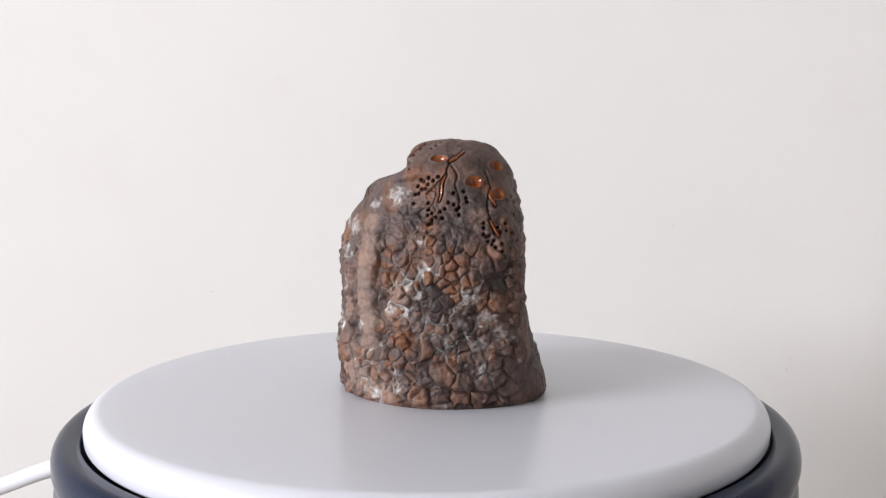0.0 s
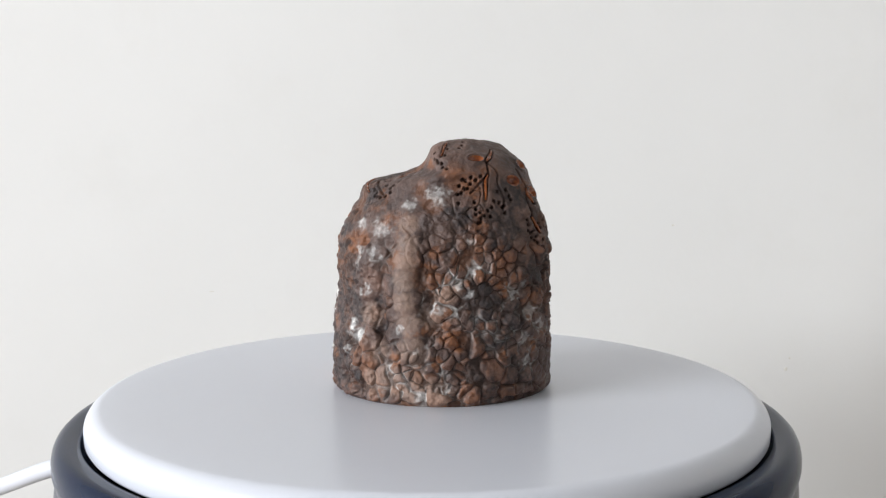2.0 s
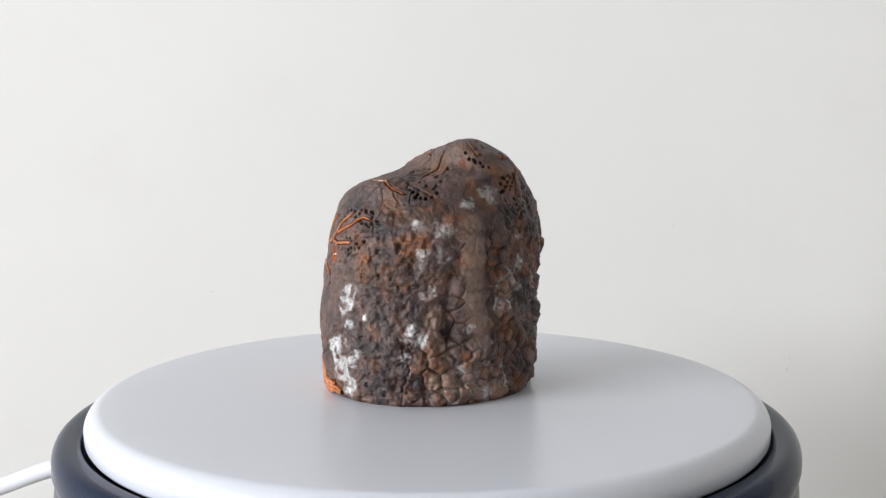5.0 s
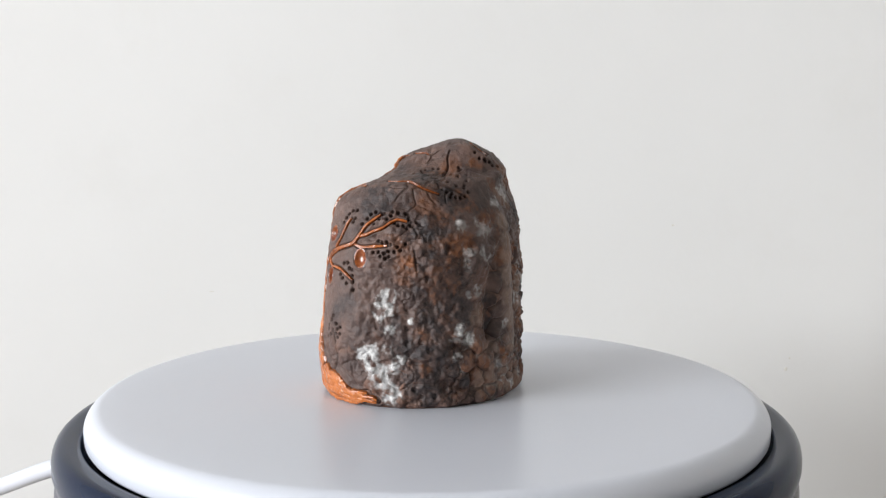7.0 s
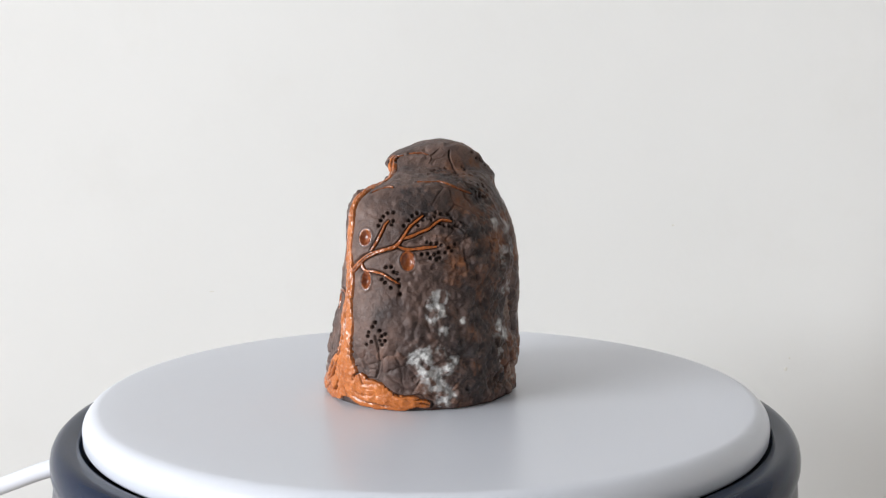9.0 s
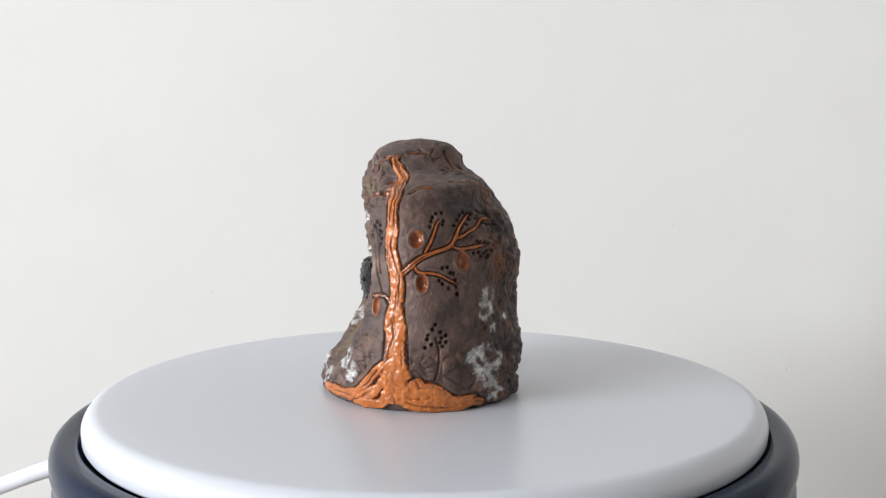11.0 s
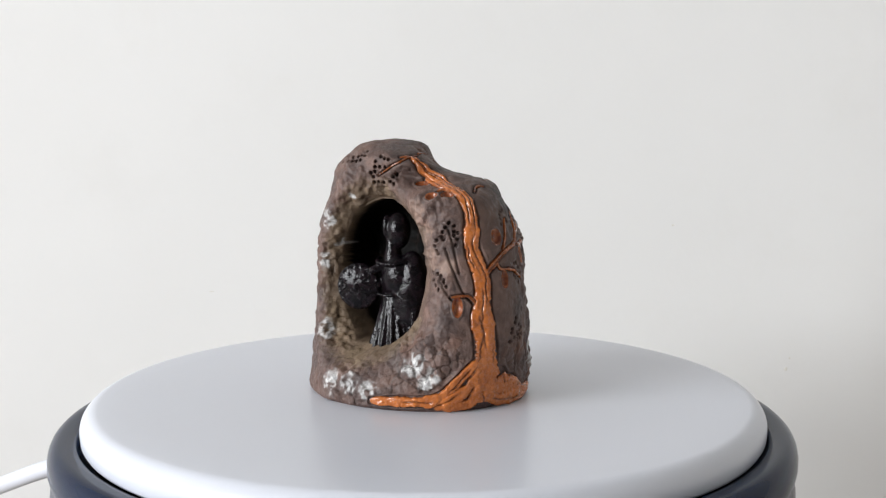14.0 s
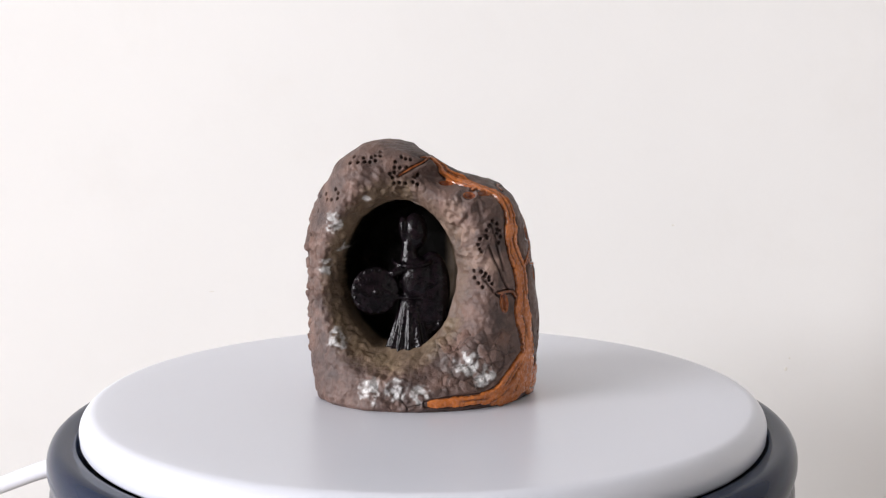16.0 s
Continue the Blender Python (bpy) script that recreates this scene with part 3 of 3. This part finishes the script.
def on_form(deg, u):
    """Surface points and normals at the given angles and places."""
    x, y = (np.asarray(deg) % 360) * NA / 360, np.clip(np.asarray(u) * (NU - 1) / 100, 0, NU - 1.001)
    j, i = np.floor(x).astype(int), np.floor(y).astype(int)
    fx, fy = (x - j)[:, None], (y - i)[:, None]
    j, k = j % NA, (j + 1) % NA
    def mix(g):
        return (g[i, j] * (1 - fx) + g[i, k] * fx) * (1 - fy) + (g[i + 1, j] * (1 - fx) + g[i + 1, k] * fx) * fy
    return mix(FORM), mix(FORM_N)


def path_on_form(rows, step):
    """A stroke drawn smoothly over the surface: points, normals and half widths, about step mm apart."""
    r = np.array([(*q, 0.35)[:3] if len(q) == 2 else q for q in rows], float)
    r[:, 0] = np.degrees(np.unwrap(np.radians(r[:, 0])))
    p, _ = on_form(r[:, 0], r[:, 1])
    x = np.concatenate([[0], np.cumsum(np.linalg.norm(np.diff(p, axis=0), axis=1))])
    u = np.linspace(0, x[-1], max(6, int(x[-1] / step)))
    v = hermite(u, x, r)
    p, n = on_form(v[:, 0], v[:, 1])
    return p, n, np.maximum(v[:, 2], 0.15), u


def near_path(pts, path, width, reach):
    """For each vertex the distance to a stroke's edge (negative inside), where it is within reach."""
    out = np.full(len(pts), 99.0)
    lo, hi = path.min(0) - reach - width.max(), path.max(0) + reach + width.max()
    k = np.where(((pts > lo) & (pts < hi)).all(1))[0]
    for a in range(0, len(k), 20000):
        b = k[a:a + 20000]
        d = np.sqrt(((pts[b][:, None] - path[None]) ** 2).sum(2)) - width[None]
        out[b] = d.min(1)
    return out


def blobs(pts, rows, rough, seed):
    """Patches with ragged edges at the given places."""
    m = np.zeros(len(pts))
    n = value_noise(pts, 2.2, seed) * 0.6 + value_noise(pts, 0.9, seed + 1) * 0.5
    c, _ = on_form([q[0] for q in rows], [q[1] for q in rows])
    for q, w in zip(rows, c):
        d = np.sqrt(((pts - w) ** 2).sum(1)) / q[2]
        m = np.maximum(m, 1 - smooth(0.55, 1.25, d + rough * n))
    return m


def body_surface():
    """The worked clay surface in mm, with its masks of colour."""
    p, n = FORM.reshape(-1, 3), FORM_N.reshape(-1, 3)
    deg = np.degrees(np.arctan2(p[:, 1] - 0.0, p[:, 0] - 3.0)) % 360
    z = p[:, 2]
    warp = np.stack([value_noise(p, 5, k) for k in (1, 2, 3)], 1) * 1.1
    # distance to the copper relief, and to cut lines and pits
    relief, cut = np.full(len(p), 99.0), np.full(len(p), 99.0)
    for kind, rows in RELIEF:
        c, _, w, _ = path_on_form(rows, 0.5)
        w = w * (1.12 if kind in ("trunk", "root") else 0.60)
        relief = np.minimum(relief, near_path(p, c, w, 2.5))
    for rows in GROOVES:
        c, _, w, _ = path_on_form(rows, 0.3)
        cut = np.minimum(cut, near_path(p, c, w * 0.9, 1.5))
    dot = np.full(len(p), 99.0)
    for rows in DOTS:
        c, _ = on_form([q[0] for q in rows], [q[1] for q in rows])
        dot = np.minimum(dot, near_path(p, c, np.full(len(c), 0.0), 1.5))
    # where pebbles are pressed out of the clay
    back = smooth(165, 185, deg) * (1 - smooth(302, 324, deg))
    low = 1 - smooth(52, 64, z + 5 * value_noise(p, 9, 5))
    front = smooth(35, 50, deg) * (1 - smooth(76, 86, deg)) * (1 - smooth(19, 27, z))
    side = smooth(95, 110, deg) * (1 - smooth(150, 175, deg)) * (1 - smooth(14, 26, z)) * 0.5
    spine_c, _, _, _ = path_on_form(RIDGE, 0.5)
    spine = near_path(p, spine_c, np.zeros(len(spine_c)), 12)
    back = back * (1 - 0.9 * (1 - smooth(200, 214, deg)) * smooth(20, 30, z)) * (1 - 0.85 * (1 - smooth(3.0, 5.5, spine)) * smooth(14, 24, z))
    pebble = np.clip(back * low + front + side, 0, 1) * smooth(0.2, 2.0, relief)
    plain = smooth(0.3, 1.2, relief)
    calm = 1 - 0.75 * (1 - smooth(2.5, 6.0, spine))
    wild = smooth(125, 150, deg) * (1 - smooth(300, 330, deg)) * (1 - smooth(60, 72, z)) + 0.25
    wild = np.maximum(wild, 1.05 * (1 - smooth(70, 86, deg)) * (1 - smooth(62, 76, z)) + 1.05 * smooth(305, 325, deg) * (1 - smooth(62, 74, z)))
    fret = np.stack([value_noise(p, 2.0, k) for k in (6, 7, 8)], 1) * 0.45
    d1, d2, own = cells(p + warp * 0.8 + fret, 6.4, 11)
    e1, e2, own2 = cells(p + warp * 0.6 + fret, 4.0, 12)
    # flat-topped stones, tilted a little each, in two sizes
    fine = smooth(-0.1, 0.1, value_noise(p, 10, 21) + 0.016 * (z - 30))
    big = np.minimum(smooth(0.0, 0.24, d2 - d1) ** 0.7, np.clip(1 - (d1 / (0.60 + 0.16 * own)) ** 3, 0, 1) ** 0.5) * (0.65 + 0.9 * own)
    small = np.minimum(smooth(0.0, 0.26, e2 - e1) ** 0.7, np.clip(1 - (e1 / (0.58 + 0.18 * own2)) ** 3, 0, 1) ** 0.5) * (0.40 + 0.9 * own2)
    edge = np.where(fine > 0.5, e2 - e1, (d2 - d1) * 1.5)
    round_dome = np.sqrt(np.clip(1 - (e1 / (0.55 + 0.2 * own2)) ** 2, 0, 1)) * (0.5 + 0.8 * own2)
    stone = np.where(front > 0.3, round_dome, big * (1 - fine) + small * fine) - 0.8
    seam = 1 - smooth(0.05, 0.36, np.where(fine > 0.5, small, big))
    own = np.where(fine > 0.5, own2, own)
    rough = 0.6 * value_noise(p, 9, 31) + 0.5 * value_noise(p, 3.6, 32) + 0.34 * value_noise(p, 1.7, 33) + 0.16 * value_noise(p, 0.9, 34)
    c1, c2, _ = cells(p + warp * 0.8, 2.3, 14)
    knobbly = np.maximum(blobs(p, [(60, 62, 8), (55, 54, 6), (350, 73, 9), (20, 72, 6), (335, 50, 8), (340, 22, 8), (10, 8, 8), (70, 68, 6)], 0.3, 61), 0.0)
    crack = smooth(0.45, 0.7, value_noise(p, 14, 41)) * (1 - smooth(0.02, 0.12, d2 - d1))
    h = pebble * (1.15 * stone - 0.1) + plain * (0.30 + 0.70 * np.maximum.reduce([0.6 * pebble, wild])) * calm * rough - 0.5 * crack * plain * (1 - pebble)
    g1, g2, _ = cells(p + warp * 0.6 + fret, 3.8, 15)
    crusty = smooth(112, 132, deg) * (1 - smooth(197, 207, deg)) * (1 - smooth(54, 66, z)) + 0.30 * smooth(66, 74, z) * smooth(110, 140, deg) * (1 - smooth(250, 290, deg))
    h += crusty * plain * (0.9 * (0.50 - np.minimum(g1, 1)) + 0.32 * value_noise(p, 1.6, 64) + 0.12 * value_noise(p, 0.8, 65) - 0.5 * smooth(0.35, 0.6, value_noise(p, 2.2, 66)))
    h += knobbly * plain * (0.6 * (0.55 - np.minimum(c1, 1)) + 0.9 * value_noise(p, 2.6, 62) + 0.5 * value_noise(p, 1.4, 63))
    # one broad ridge and a furrow beside it on the back
    fur_c, _, _, _ = path_on_form(FURROW, 0.5)
    h -= 1.9 * np.exp(-(near_path(p, fur_c, np.zeros(len(fur_c)), 9) / 2.4) ** 2)
    h += 1.15 * np.exp(-(spine / 4.4) ** 2)
    # cut lines, pits, hollows, and the trench beside the relief
    h -= 0.55 * np.exp(-((relief - 0.15) / 0.26) ** 2) + 0.5 * (relief < 0.1)
    h -= 0.6 * (1 - smooth(-0.15, 0.30, cut))
    h -= 1.1 * (1 - smooth(0.36, 0.78, dot))
    hollow = np.zeros(len(p))
    for deg0, u0, rx, ry in HOLLOWS:
        c, m = on_form([deg0], [u0])
        side_v = np.cross([0, 0, 1.0], m[0])
        side_v /= np.linalg.norm(side_v)
        up_v = np.cross(m[0], side_v)
        v = p - c[0]
        e = np.sqrt((v @ side_v / rx) ** 2 + (v @ up_v / ry) ** 2 + (v @ m[0] / 4) ** 2)
        hollow = np.maximum(hollow, 1 - smooth(0.75, 1.08, e))
        h += 0.3 * np.exp(-((e - 1.2) / 0.15) ** 2)
    h -= 1.9 * hollow
    h *= smooth(0.0, 2.0, z + 0.6) * (1 - 0.8 * (1 - smooth(0.97, 1.10, niche_place(p)[3])))
    q = p + n * h[:, None]
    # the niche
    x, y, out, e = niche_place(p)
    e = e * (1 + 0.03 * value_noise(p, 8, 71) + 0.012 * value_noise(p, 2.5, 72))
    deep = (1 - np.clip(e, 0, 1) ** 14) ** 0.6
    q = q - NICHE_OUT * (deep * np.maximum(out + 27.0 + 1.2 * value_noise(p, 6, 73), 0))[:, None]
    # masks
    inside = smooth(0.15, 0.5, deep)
    speck = value_noise(p, 1.1, 81) * 0.6 + value_noise(p, 0.5, 82) * 0.25
    white = np.maximum.reduce([blobs(p, w, 0.65, 91 + k) * (0.55 if k in (1, 2) else 1.0) for k, w in enumerate((WHITE, WHITE_C, WHITE_D, WHITE_E, WHITE_F))])
    white *= smooth(-0.60, 0.25, speck + 0.8 * seam * pebble + 0.9 * value_noise(p, 1.8, 96))
    lichen = blobs(p, LICHEN, 0.6, 97) * smooth(-0.5, 0.3, speck + 0.6 * value_noise(p, 2.4, 98)) * 0.62
    vein_seam = 1 - smooth(0.04, 0.20, edge + 0.10 * value_noise(p, 3, 99))
    veins = pebble * vein_seam * np.maximum(0.8 * blobs(p, VEINS, 0.6, 94) * smooth(-0.4, 0.4, value_noise(p, 4, 93)), smooth(0.2, 0.5, value_noise(p, 13, 95)) * 0.3)
    white = np.clip(np.maximum.reduce([white, veins, lichen]), 0, 1) * (1 - inside)
    rust = np.maximum.reduce([blobs(p, ORANGE_C, 0.5, 101), blobs(p, ORANGE_D, 0.7, 102), blobs(p, ORANGE_S, 0.4, 103)])
    rust = np.maximum(rust, 0.80 * pebble * (1 - front) * smooth(0.30, 0.75, own) * smooth(-0.45, 0.2, value_noise(p, 12, 104)))
    rust = np.maximum(rust, 0.75 * smooth(0.05, 0.6, value_noise(p, 6, 105) + 0.4 * speck) * (1 - smooth(75, 84, z)) * smooth(120, 150, deg))
    rust *= 1 - 0.8 * smooth(292, 312, deg)
    soot_shade = np.maximum(blobs(p, SOOT_SHADE + [(130, 68, 7), (150, 76, 7), (300, 44, 7), (262, 38, 5), (285, 30, 5)], 0.7, 111), smooth(0.0, 0.5, value_noise(p, 11, 112) + 0.4 * value_noise(p, 4, 113)) * 0.45)
    pale = np.maximum(blobs(p, PALE, 0.4, 121), blobs(p, PALE_F, 0.6, 122))
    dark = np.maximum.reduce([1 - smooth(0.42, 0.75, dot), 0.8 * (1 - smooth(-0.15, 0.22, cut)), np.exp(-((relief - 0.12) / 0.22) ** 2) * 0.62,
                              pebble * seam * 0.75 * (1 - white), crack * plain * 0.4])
    khaki = np.maximum((1 - smooth(1.10, 1.34, e + 0.10 * speck)) * np.where(x < 2, 1.0, 0.35 + 0.65 * (y < -14)), inside)
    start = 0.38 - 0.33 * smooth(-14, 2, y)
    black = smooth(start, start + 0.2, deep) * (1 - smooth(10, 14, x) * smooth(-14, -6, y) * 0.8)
    ones = np.ones(len(p))
    tint = np.stack([white, rust, soot_shade, ones], 1)
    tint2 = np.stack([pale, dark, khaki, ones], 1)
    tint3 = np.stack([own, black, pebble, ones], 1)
    return q, tint, tint2, tint3


def fast_mesh(name, verts, quads, mat, layers=()):
    me = bpy.data.meshes.new(name)
    me.vertices.add(len(verts))
    me.vertices.foreach_set("co", np.ascontiguousarray(verts, np.float32).ravel())
    me.loops.add(quads.size)
    me.loops.foreach_set("vertex_index", np.ascontiguousarray(quads, np.int32).ravel())
    me.polygons.add(len(quads))
    me.polygons.foreach_set("loop_start", np.arange(0, quads.size, 4, dtype=np.int32))
    me.polygons.foreach_set("use_smooth", np.ones(len(quads), bool))
    for key, values in layers:
        lay = me.attributes.new(key, "FLOAT_COLOR", "POINT")
        lay.data.foreach_set("color", np.ascontiguousarray(values, np.float32).ravel())
    me.materials.append(mat)
    me.update(calc_edges=True)
    me.validate()
    return me


def grid_faces(nu, na):
    i = np.arange(nu - 1)[:, None] * na
    j = np.arange(na)[None, :]
    k = (j + 1) % na
    return np.stack([i + j, i + k, i + na + k, i + na + j], -1).reshape(-1, 4)


def relief_mesh(name, rows, seed, tall, mat):
    """A raised, glazed band of clay that follows a stroke, with strands and a rounded back."""
    c, n, w, s = path_on_form(rows, 0.28)
    along = np.gradient(c, axis=0)
    along /= np.linalg.norm(along, axis=1, keepdims=True)
    across = np.cross(n, along)
    across /= np.linalg.norm(across, axis=1, keepdims=True)
    k = 25 if w.max() > 2.4 else 15
    t = np.linspace(-1, 1, k)
    flat = np.stack([s, 0 * s, 0 * s + seed * 17], 1)
    wide = w * (1.12 if tall > 0.5 else 0.54) * (1 + 0.24 * value_noise(flat, 2.6, seed) + 0.14 * value_noise(flat, 0.9, seed + 1))
    ends = np.minimum(1, np.minimum(s + 0.15, s[-1] - s + 0.15) / 1.6) ** 0.5
    wide = wide * (0.45 + 0.55 * ends)
    hump = (1 - np.abs(t) ** 5) ** 0.6
    lines = np.zeros((len(s), k))
    spots = (0.0,) if w.max() < 3 else (-0.42, 0.02, 0.46)
    for b, g in enumerate(spots):
        gx = g + 0.34 * value_noise(flat, 9, seed + 5 + b) + 0.12 * value_noise(flat, 2.5, seed + 9 + b)
        on = smooth(-0.4, 0.1, value_noise(flat, 8, seed + 20 + b)) if w.max() > 1.4 else 0 * s
        lines = np.maximum(lines, np.exp(-((t[None] - gx[:, None]) * wide[:, None] / 0.26) ** 2) * on[:, None])
    high = np.minimum(tall, 0.35 + 0.42 * wide) * (0.55 + 0.45 * ends)
    x = t[None] * wide[:, None]
    up = high[:, None] * hump[None] * (1 - 0.9 * lines) - 0.75 * (np.abs(t[None]) > 0.985) - x ** 2 / 62.0
    pts = c[:, None] + across[:, None] * x[..., None] + n[:, None] * up[..., None]
    flatp = pts.reshape(-1, 3)
    flatp = flatp + np.repeat(n, k, 0) * (0.24 * value_noise(flatp, 2.4, seed + 3) + 0.14 * value_noise(flatp, 1.0, seed + 4))[:, None]
    flatp[:, 2] = np.maximum(flatp[:, 2], 0.05)
    i = np.arange(len(s) - 1)[:, None] * k
    j = np.arange(k - 1)[None]
    quads = np.stack([i + j, i + j + 1, i + k + j + 1, i + k + j], -1).reshape(-1, 4)
    edge = np.maximum(lines, (np.abs(t[None]) > 0.9) * 0.7 + 0 * lines).reshape(-1)
    tint = np.stack([edge, edge, edge, np.ones_like(edge)], 1)
    return fast_mesh(name, flatp / 1000, quads[:, ::-1], mat, [("tint", tint)])


def hollow_mesh(deg0, u0, rx, ry):
    """A glazed dish pressed into the clay."""
    c, m = on_form([deg0], [u0])
    m = m[0]
    side_v = np.cross([0, 0, 1.0], m)
    side_v /= np.linalg.norm(side_v)
    up_v = np.cross(m, side_v)
    verts, rings, k = [], 9, 28
    for a in range(rings):
        r = 0.04 + 1.06 * a / (rings - 1)
        sink = -1.25 + 1.35 * r ** 2.4 - (0.5 if a == rings - 1 else 0)
        for b in range(k):
            w = 2 * math.pi * b / k
            verts.append(c[0] + side_v * rx * r * math.cos(w) + up_v * ry * r * math.sin(w) + m * sink)
    verts = np.array(verts)
    i = np.arange(rings - 1)[:, None] * k
    j = np.arange(k)[None]
    j2 = (j + 1) % k
    quads = np.stack([i + j, i + k + j, i + k + j2, i + j2], -1).reshape(-1, 4)
    return fast_mesh("glazed_hollow", verts / 1000, quads, red_glaze)


def figurine_mesh():
    """A small dark glazed figure of plain rounded shapes: robe, cloak, round shield and head."""
    bm = bmesh.new()

    def at(r, d, z):
        v = NICHE_AT * [1, 1, 0] + NICHE_SIDE * r + NICHE_OUT * d + np.array([0, 0, z])
        return Vector(v)
    axes = Matrix((Vector(NICHE_SIDE), Vector(NICHE_OUT), Vector((0, 0, 1)))).transposed().to_4x4()

    def ball(r, d, z, a, b, c, tilt=0.0, yaw=0.0):
        geo = bmesh.ops.create_icosphere(bm, subdivisions=4 if a > 3 else 2, radius=1)
        m = Matrix.Translation(at(r, d, z)) @ axes @ pose(0, 0, 0, 0, tilt, yaw) @ Matrix.Diagonal((a, b, c, 1))
        bmesh.ops.transform(bm, verts=geo["verts"], matrix=m)

    def limb(p0, p1, r0, r1):
        for k in range(9):
            f = k / 8
            q = [p0[x] + (p1[x] - p0[x]) * f for x in range(3)]
            w = r0 + (r1 - r0) * f
            ball(*q, w, w, w)
    # pleated robe
    rings, k = 16, 96
    grid = []
    for a in range(rings + 1):
        f = a / rings
        flare = 0.40 + 0.60 * (1 - f) ** 1.25
        row = []
        for b in range(k):
            w = 2 * math.pi * b / k
            g = flare * (1 + 0.15 * (1 - f) * math.cos(13 * w + 0.5 * math.sin(3 * w)))
            row.append(bm.verts.new(at(1.6 - 0.2 * f + 8.2 * g * math.cos(w), -10.2 - 1.2 * f + 5.2 * g * math.sin(w), 15.6 + 20 * f)))
        grid.append(row)
    for a in range(rings):
        for b in range(k):
            bm.faces.new((grid[a][b], grid[a][(b + 1) % k], grid[a + 1][(b + 1) % k], grid[a + 1][b]))
    bm.faces.new(grid[0][::-1])
    bm.faces.new(grid[-1])
    ball(6.6, -14.5, 33, 7.6, 5.4, 16.5, 8)          # cloak
    ball(3.4, -13.0, 40, 6.6, 5.0, 8.0)              # chest
    # round shield with a rim, rings of bosses and a middle boss
    ball(-9.4, -7.0, 36.6, 8.2, 2.6, 8.2, 0, -20)
    for count, ring, size in ((18, 7.3, 0.55), (11, 5.0, 0.42), (6, 2.8, 0.42), (1, 0.0, 1.0)):
        for b in range(count):
            w = 2 * math.pi * b / count + ring
            x, y = ring * math.cos(w), 2.5 * math.sqrt(1 - (ring / 8.3) ** 2)
            ball(-9.4 + 0.94 * x + 0.342 * y, -7.0 - 0.342 * x + 0.94 * y, 36.6 + ring * math.sin(w), size, size, size)
    # collar over the shoulders, belt and folds of the cloak
    for b in range(15):
        w = math.pi * (0.05 + 0.9 * b / 14)
        ball(2.2 - 6.4 * math.cos(w), -12.5 + 5.0 * math.sin(w), 46.6 - 1.6 * math.sin(w), 0.9, 0.9, 0.8)
        ball(1.8 - 4.6 * math.cos(w), -11.6 + 4.0 * math.sin(w), 34.4, 0.7, 0.7, 0.7)
    for b in range(5):
        limb((6.0 + 1.7 * b, -10.4 - 0.9 * b, 43 - 1.2 * b), (6.6 + 1.7 * b, -9.8 - 0.9 * b, 21 + 1.2 * b), 0.8, 0.9)
    ball(2.6, -14.2, 56.0, 4.2, 3.8, 6.4)            # hair
    ball(-0.9, -12.4, 57.0, 1.7, 2.2, 4.6, -4)       # face
    limb((1.0, -13.2, 46), (0.8, -13.0, 52), 3.4, 2.3)
    limb((1.5, -11.6, 45), (-3.5, -7.6, 42.5), 2.0, 1.6)
    limb((8.5, -12.6, 44), (12.2, -12.6, 34), 1.7, 1.5)
    limb((12.2, -12.6, 34), (11.4, -11.6, 25), 1.5, 1.2)
    bmesh.ops.scale(bm, verts=bm.verts, vec=(0.001, 0.001, 0.001))
    me = bpy.data.meshes.new("figurine")
    bm.to_mesh(me)
    bm.free()
    me.materials.append(black_glaze)
    return me


def sculpture():
    top = new("clay_sculpture")
    top.location = (0, 0, PLATE_Z)
    tagged(top, "rock-shaped brown clay sculpture with a niche and a copper tree relief", "sculpture")
    q, tint, tint2, tint3 = body_surface()
    foot = np.array([[SEC[0, 2], SEC[0, 3], 0.0]] * NA)
    q[:NA, 2] = 0.0
    quads = grid_faces(NU, NA)
    j = np.arange(NA)
    sole = np.stack([j + NU * NA, (j + 1) % NA + NU * NA, (j + 1) % NA, j], -1)
    pad = lambda w: np.vstack([w, w[:NA]])
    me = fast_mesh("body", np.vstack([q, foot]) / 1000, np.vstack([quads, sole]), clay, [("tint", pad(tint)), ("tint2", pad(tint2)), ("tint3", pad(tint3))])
    child("body", me, top, "rough pebbled brown-grey clay with white crystalline patches")
    for k, (kind, rows) in enumerate(RELIEF):
        child(kind, relief_mesh(kind, rows, 200 + 31 * k, 0.55 if kind in ("trunk", "root") else (0.24 if kind == "branch" else 0.12), {"twig": dark_copper, "branch": branch_copper}.get(kind, copper)), top, ("dark copper-brown glazed " if kind == "twig" else "glossy copper-orange glazed ") + kind)
    for row in HOLLOWS:
        child("glazed_hollow", hollow_mesh(*row), top, "dark red glazed hollow")
    fig = child("figurine", figurine_mesh(), top, "small black glazed figure standing in the niche")
    mod = fig.modifiers.new("blend", "REMESH")
    mod.mode, mod.voxel_size, mod.use_smooth_shade = "VOXEL", 0.00035, True
    mod = fig.modifiers.new("soften", "SMOOTH")
    mod.factor, mod.iterations = 0.5, 3
    return top


rock = sculpture()


def motions():
    walk(table_top, [(t, pose(x, 0, PLATE_Z)) for t, x in ((0, -0.0002), (4, 0.0), (7, 0.0), (9, -0.0004), (12.5, -0.0011), (16, -0.0014))])
    walk(disc, [(t, pose(-0.0005, 0, 0, 0, 0, TURN * t)) for t in range(17)])
    walk(rock, [(t, pose(0, 0, PLATE_Z, 0, 0, TURN * t)) for t in range(17)])


motions()
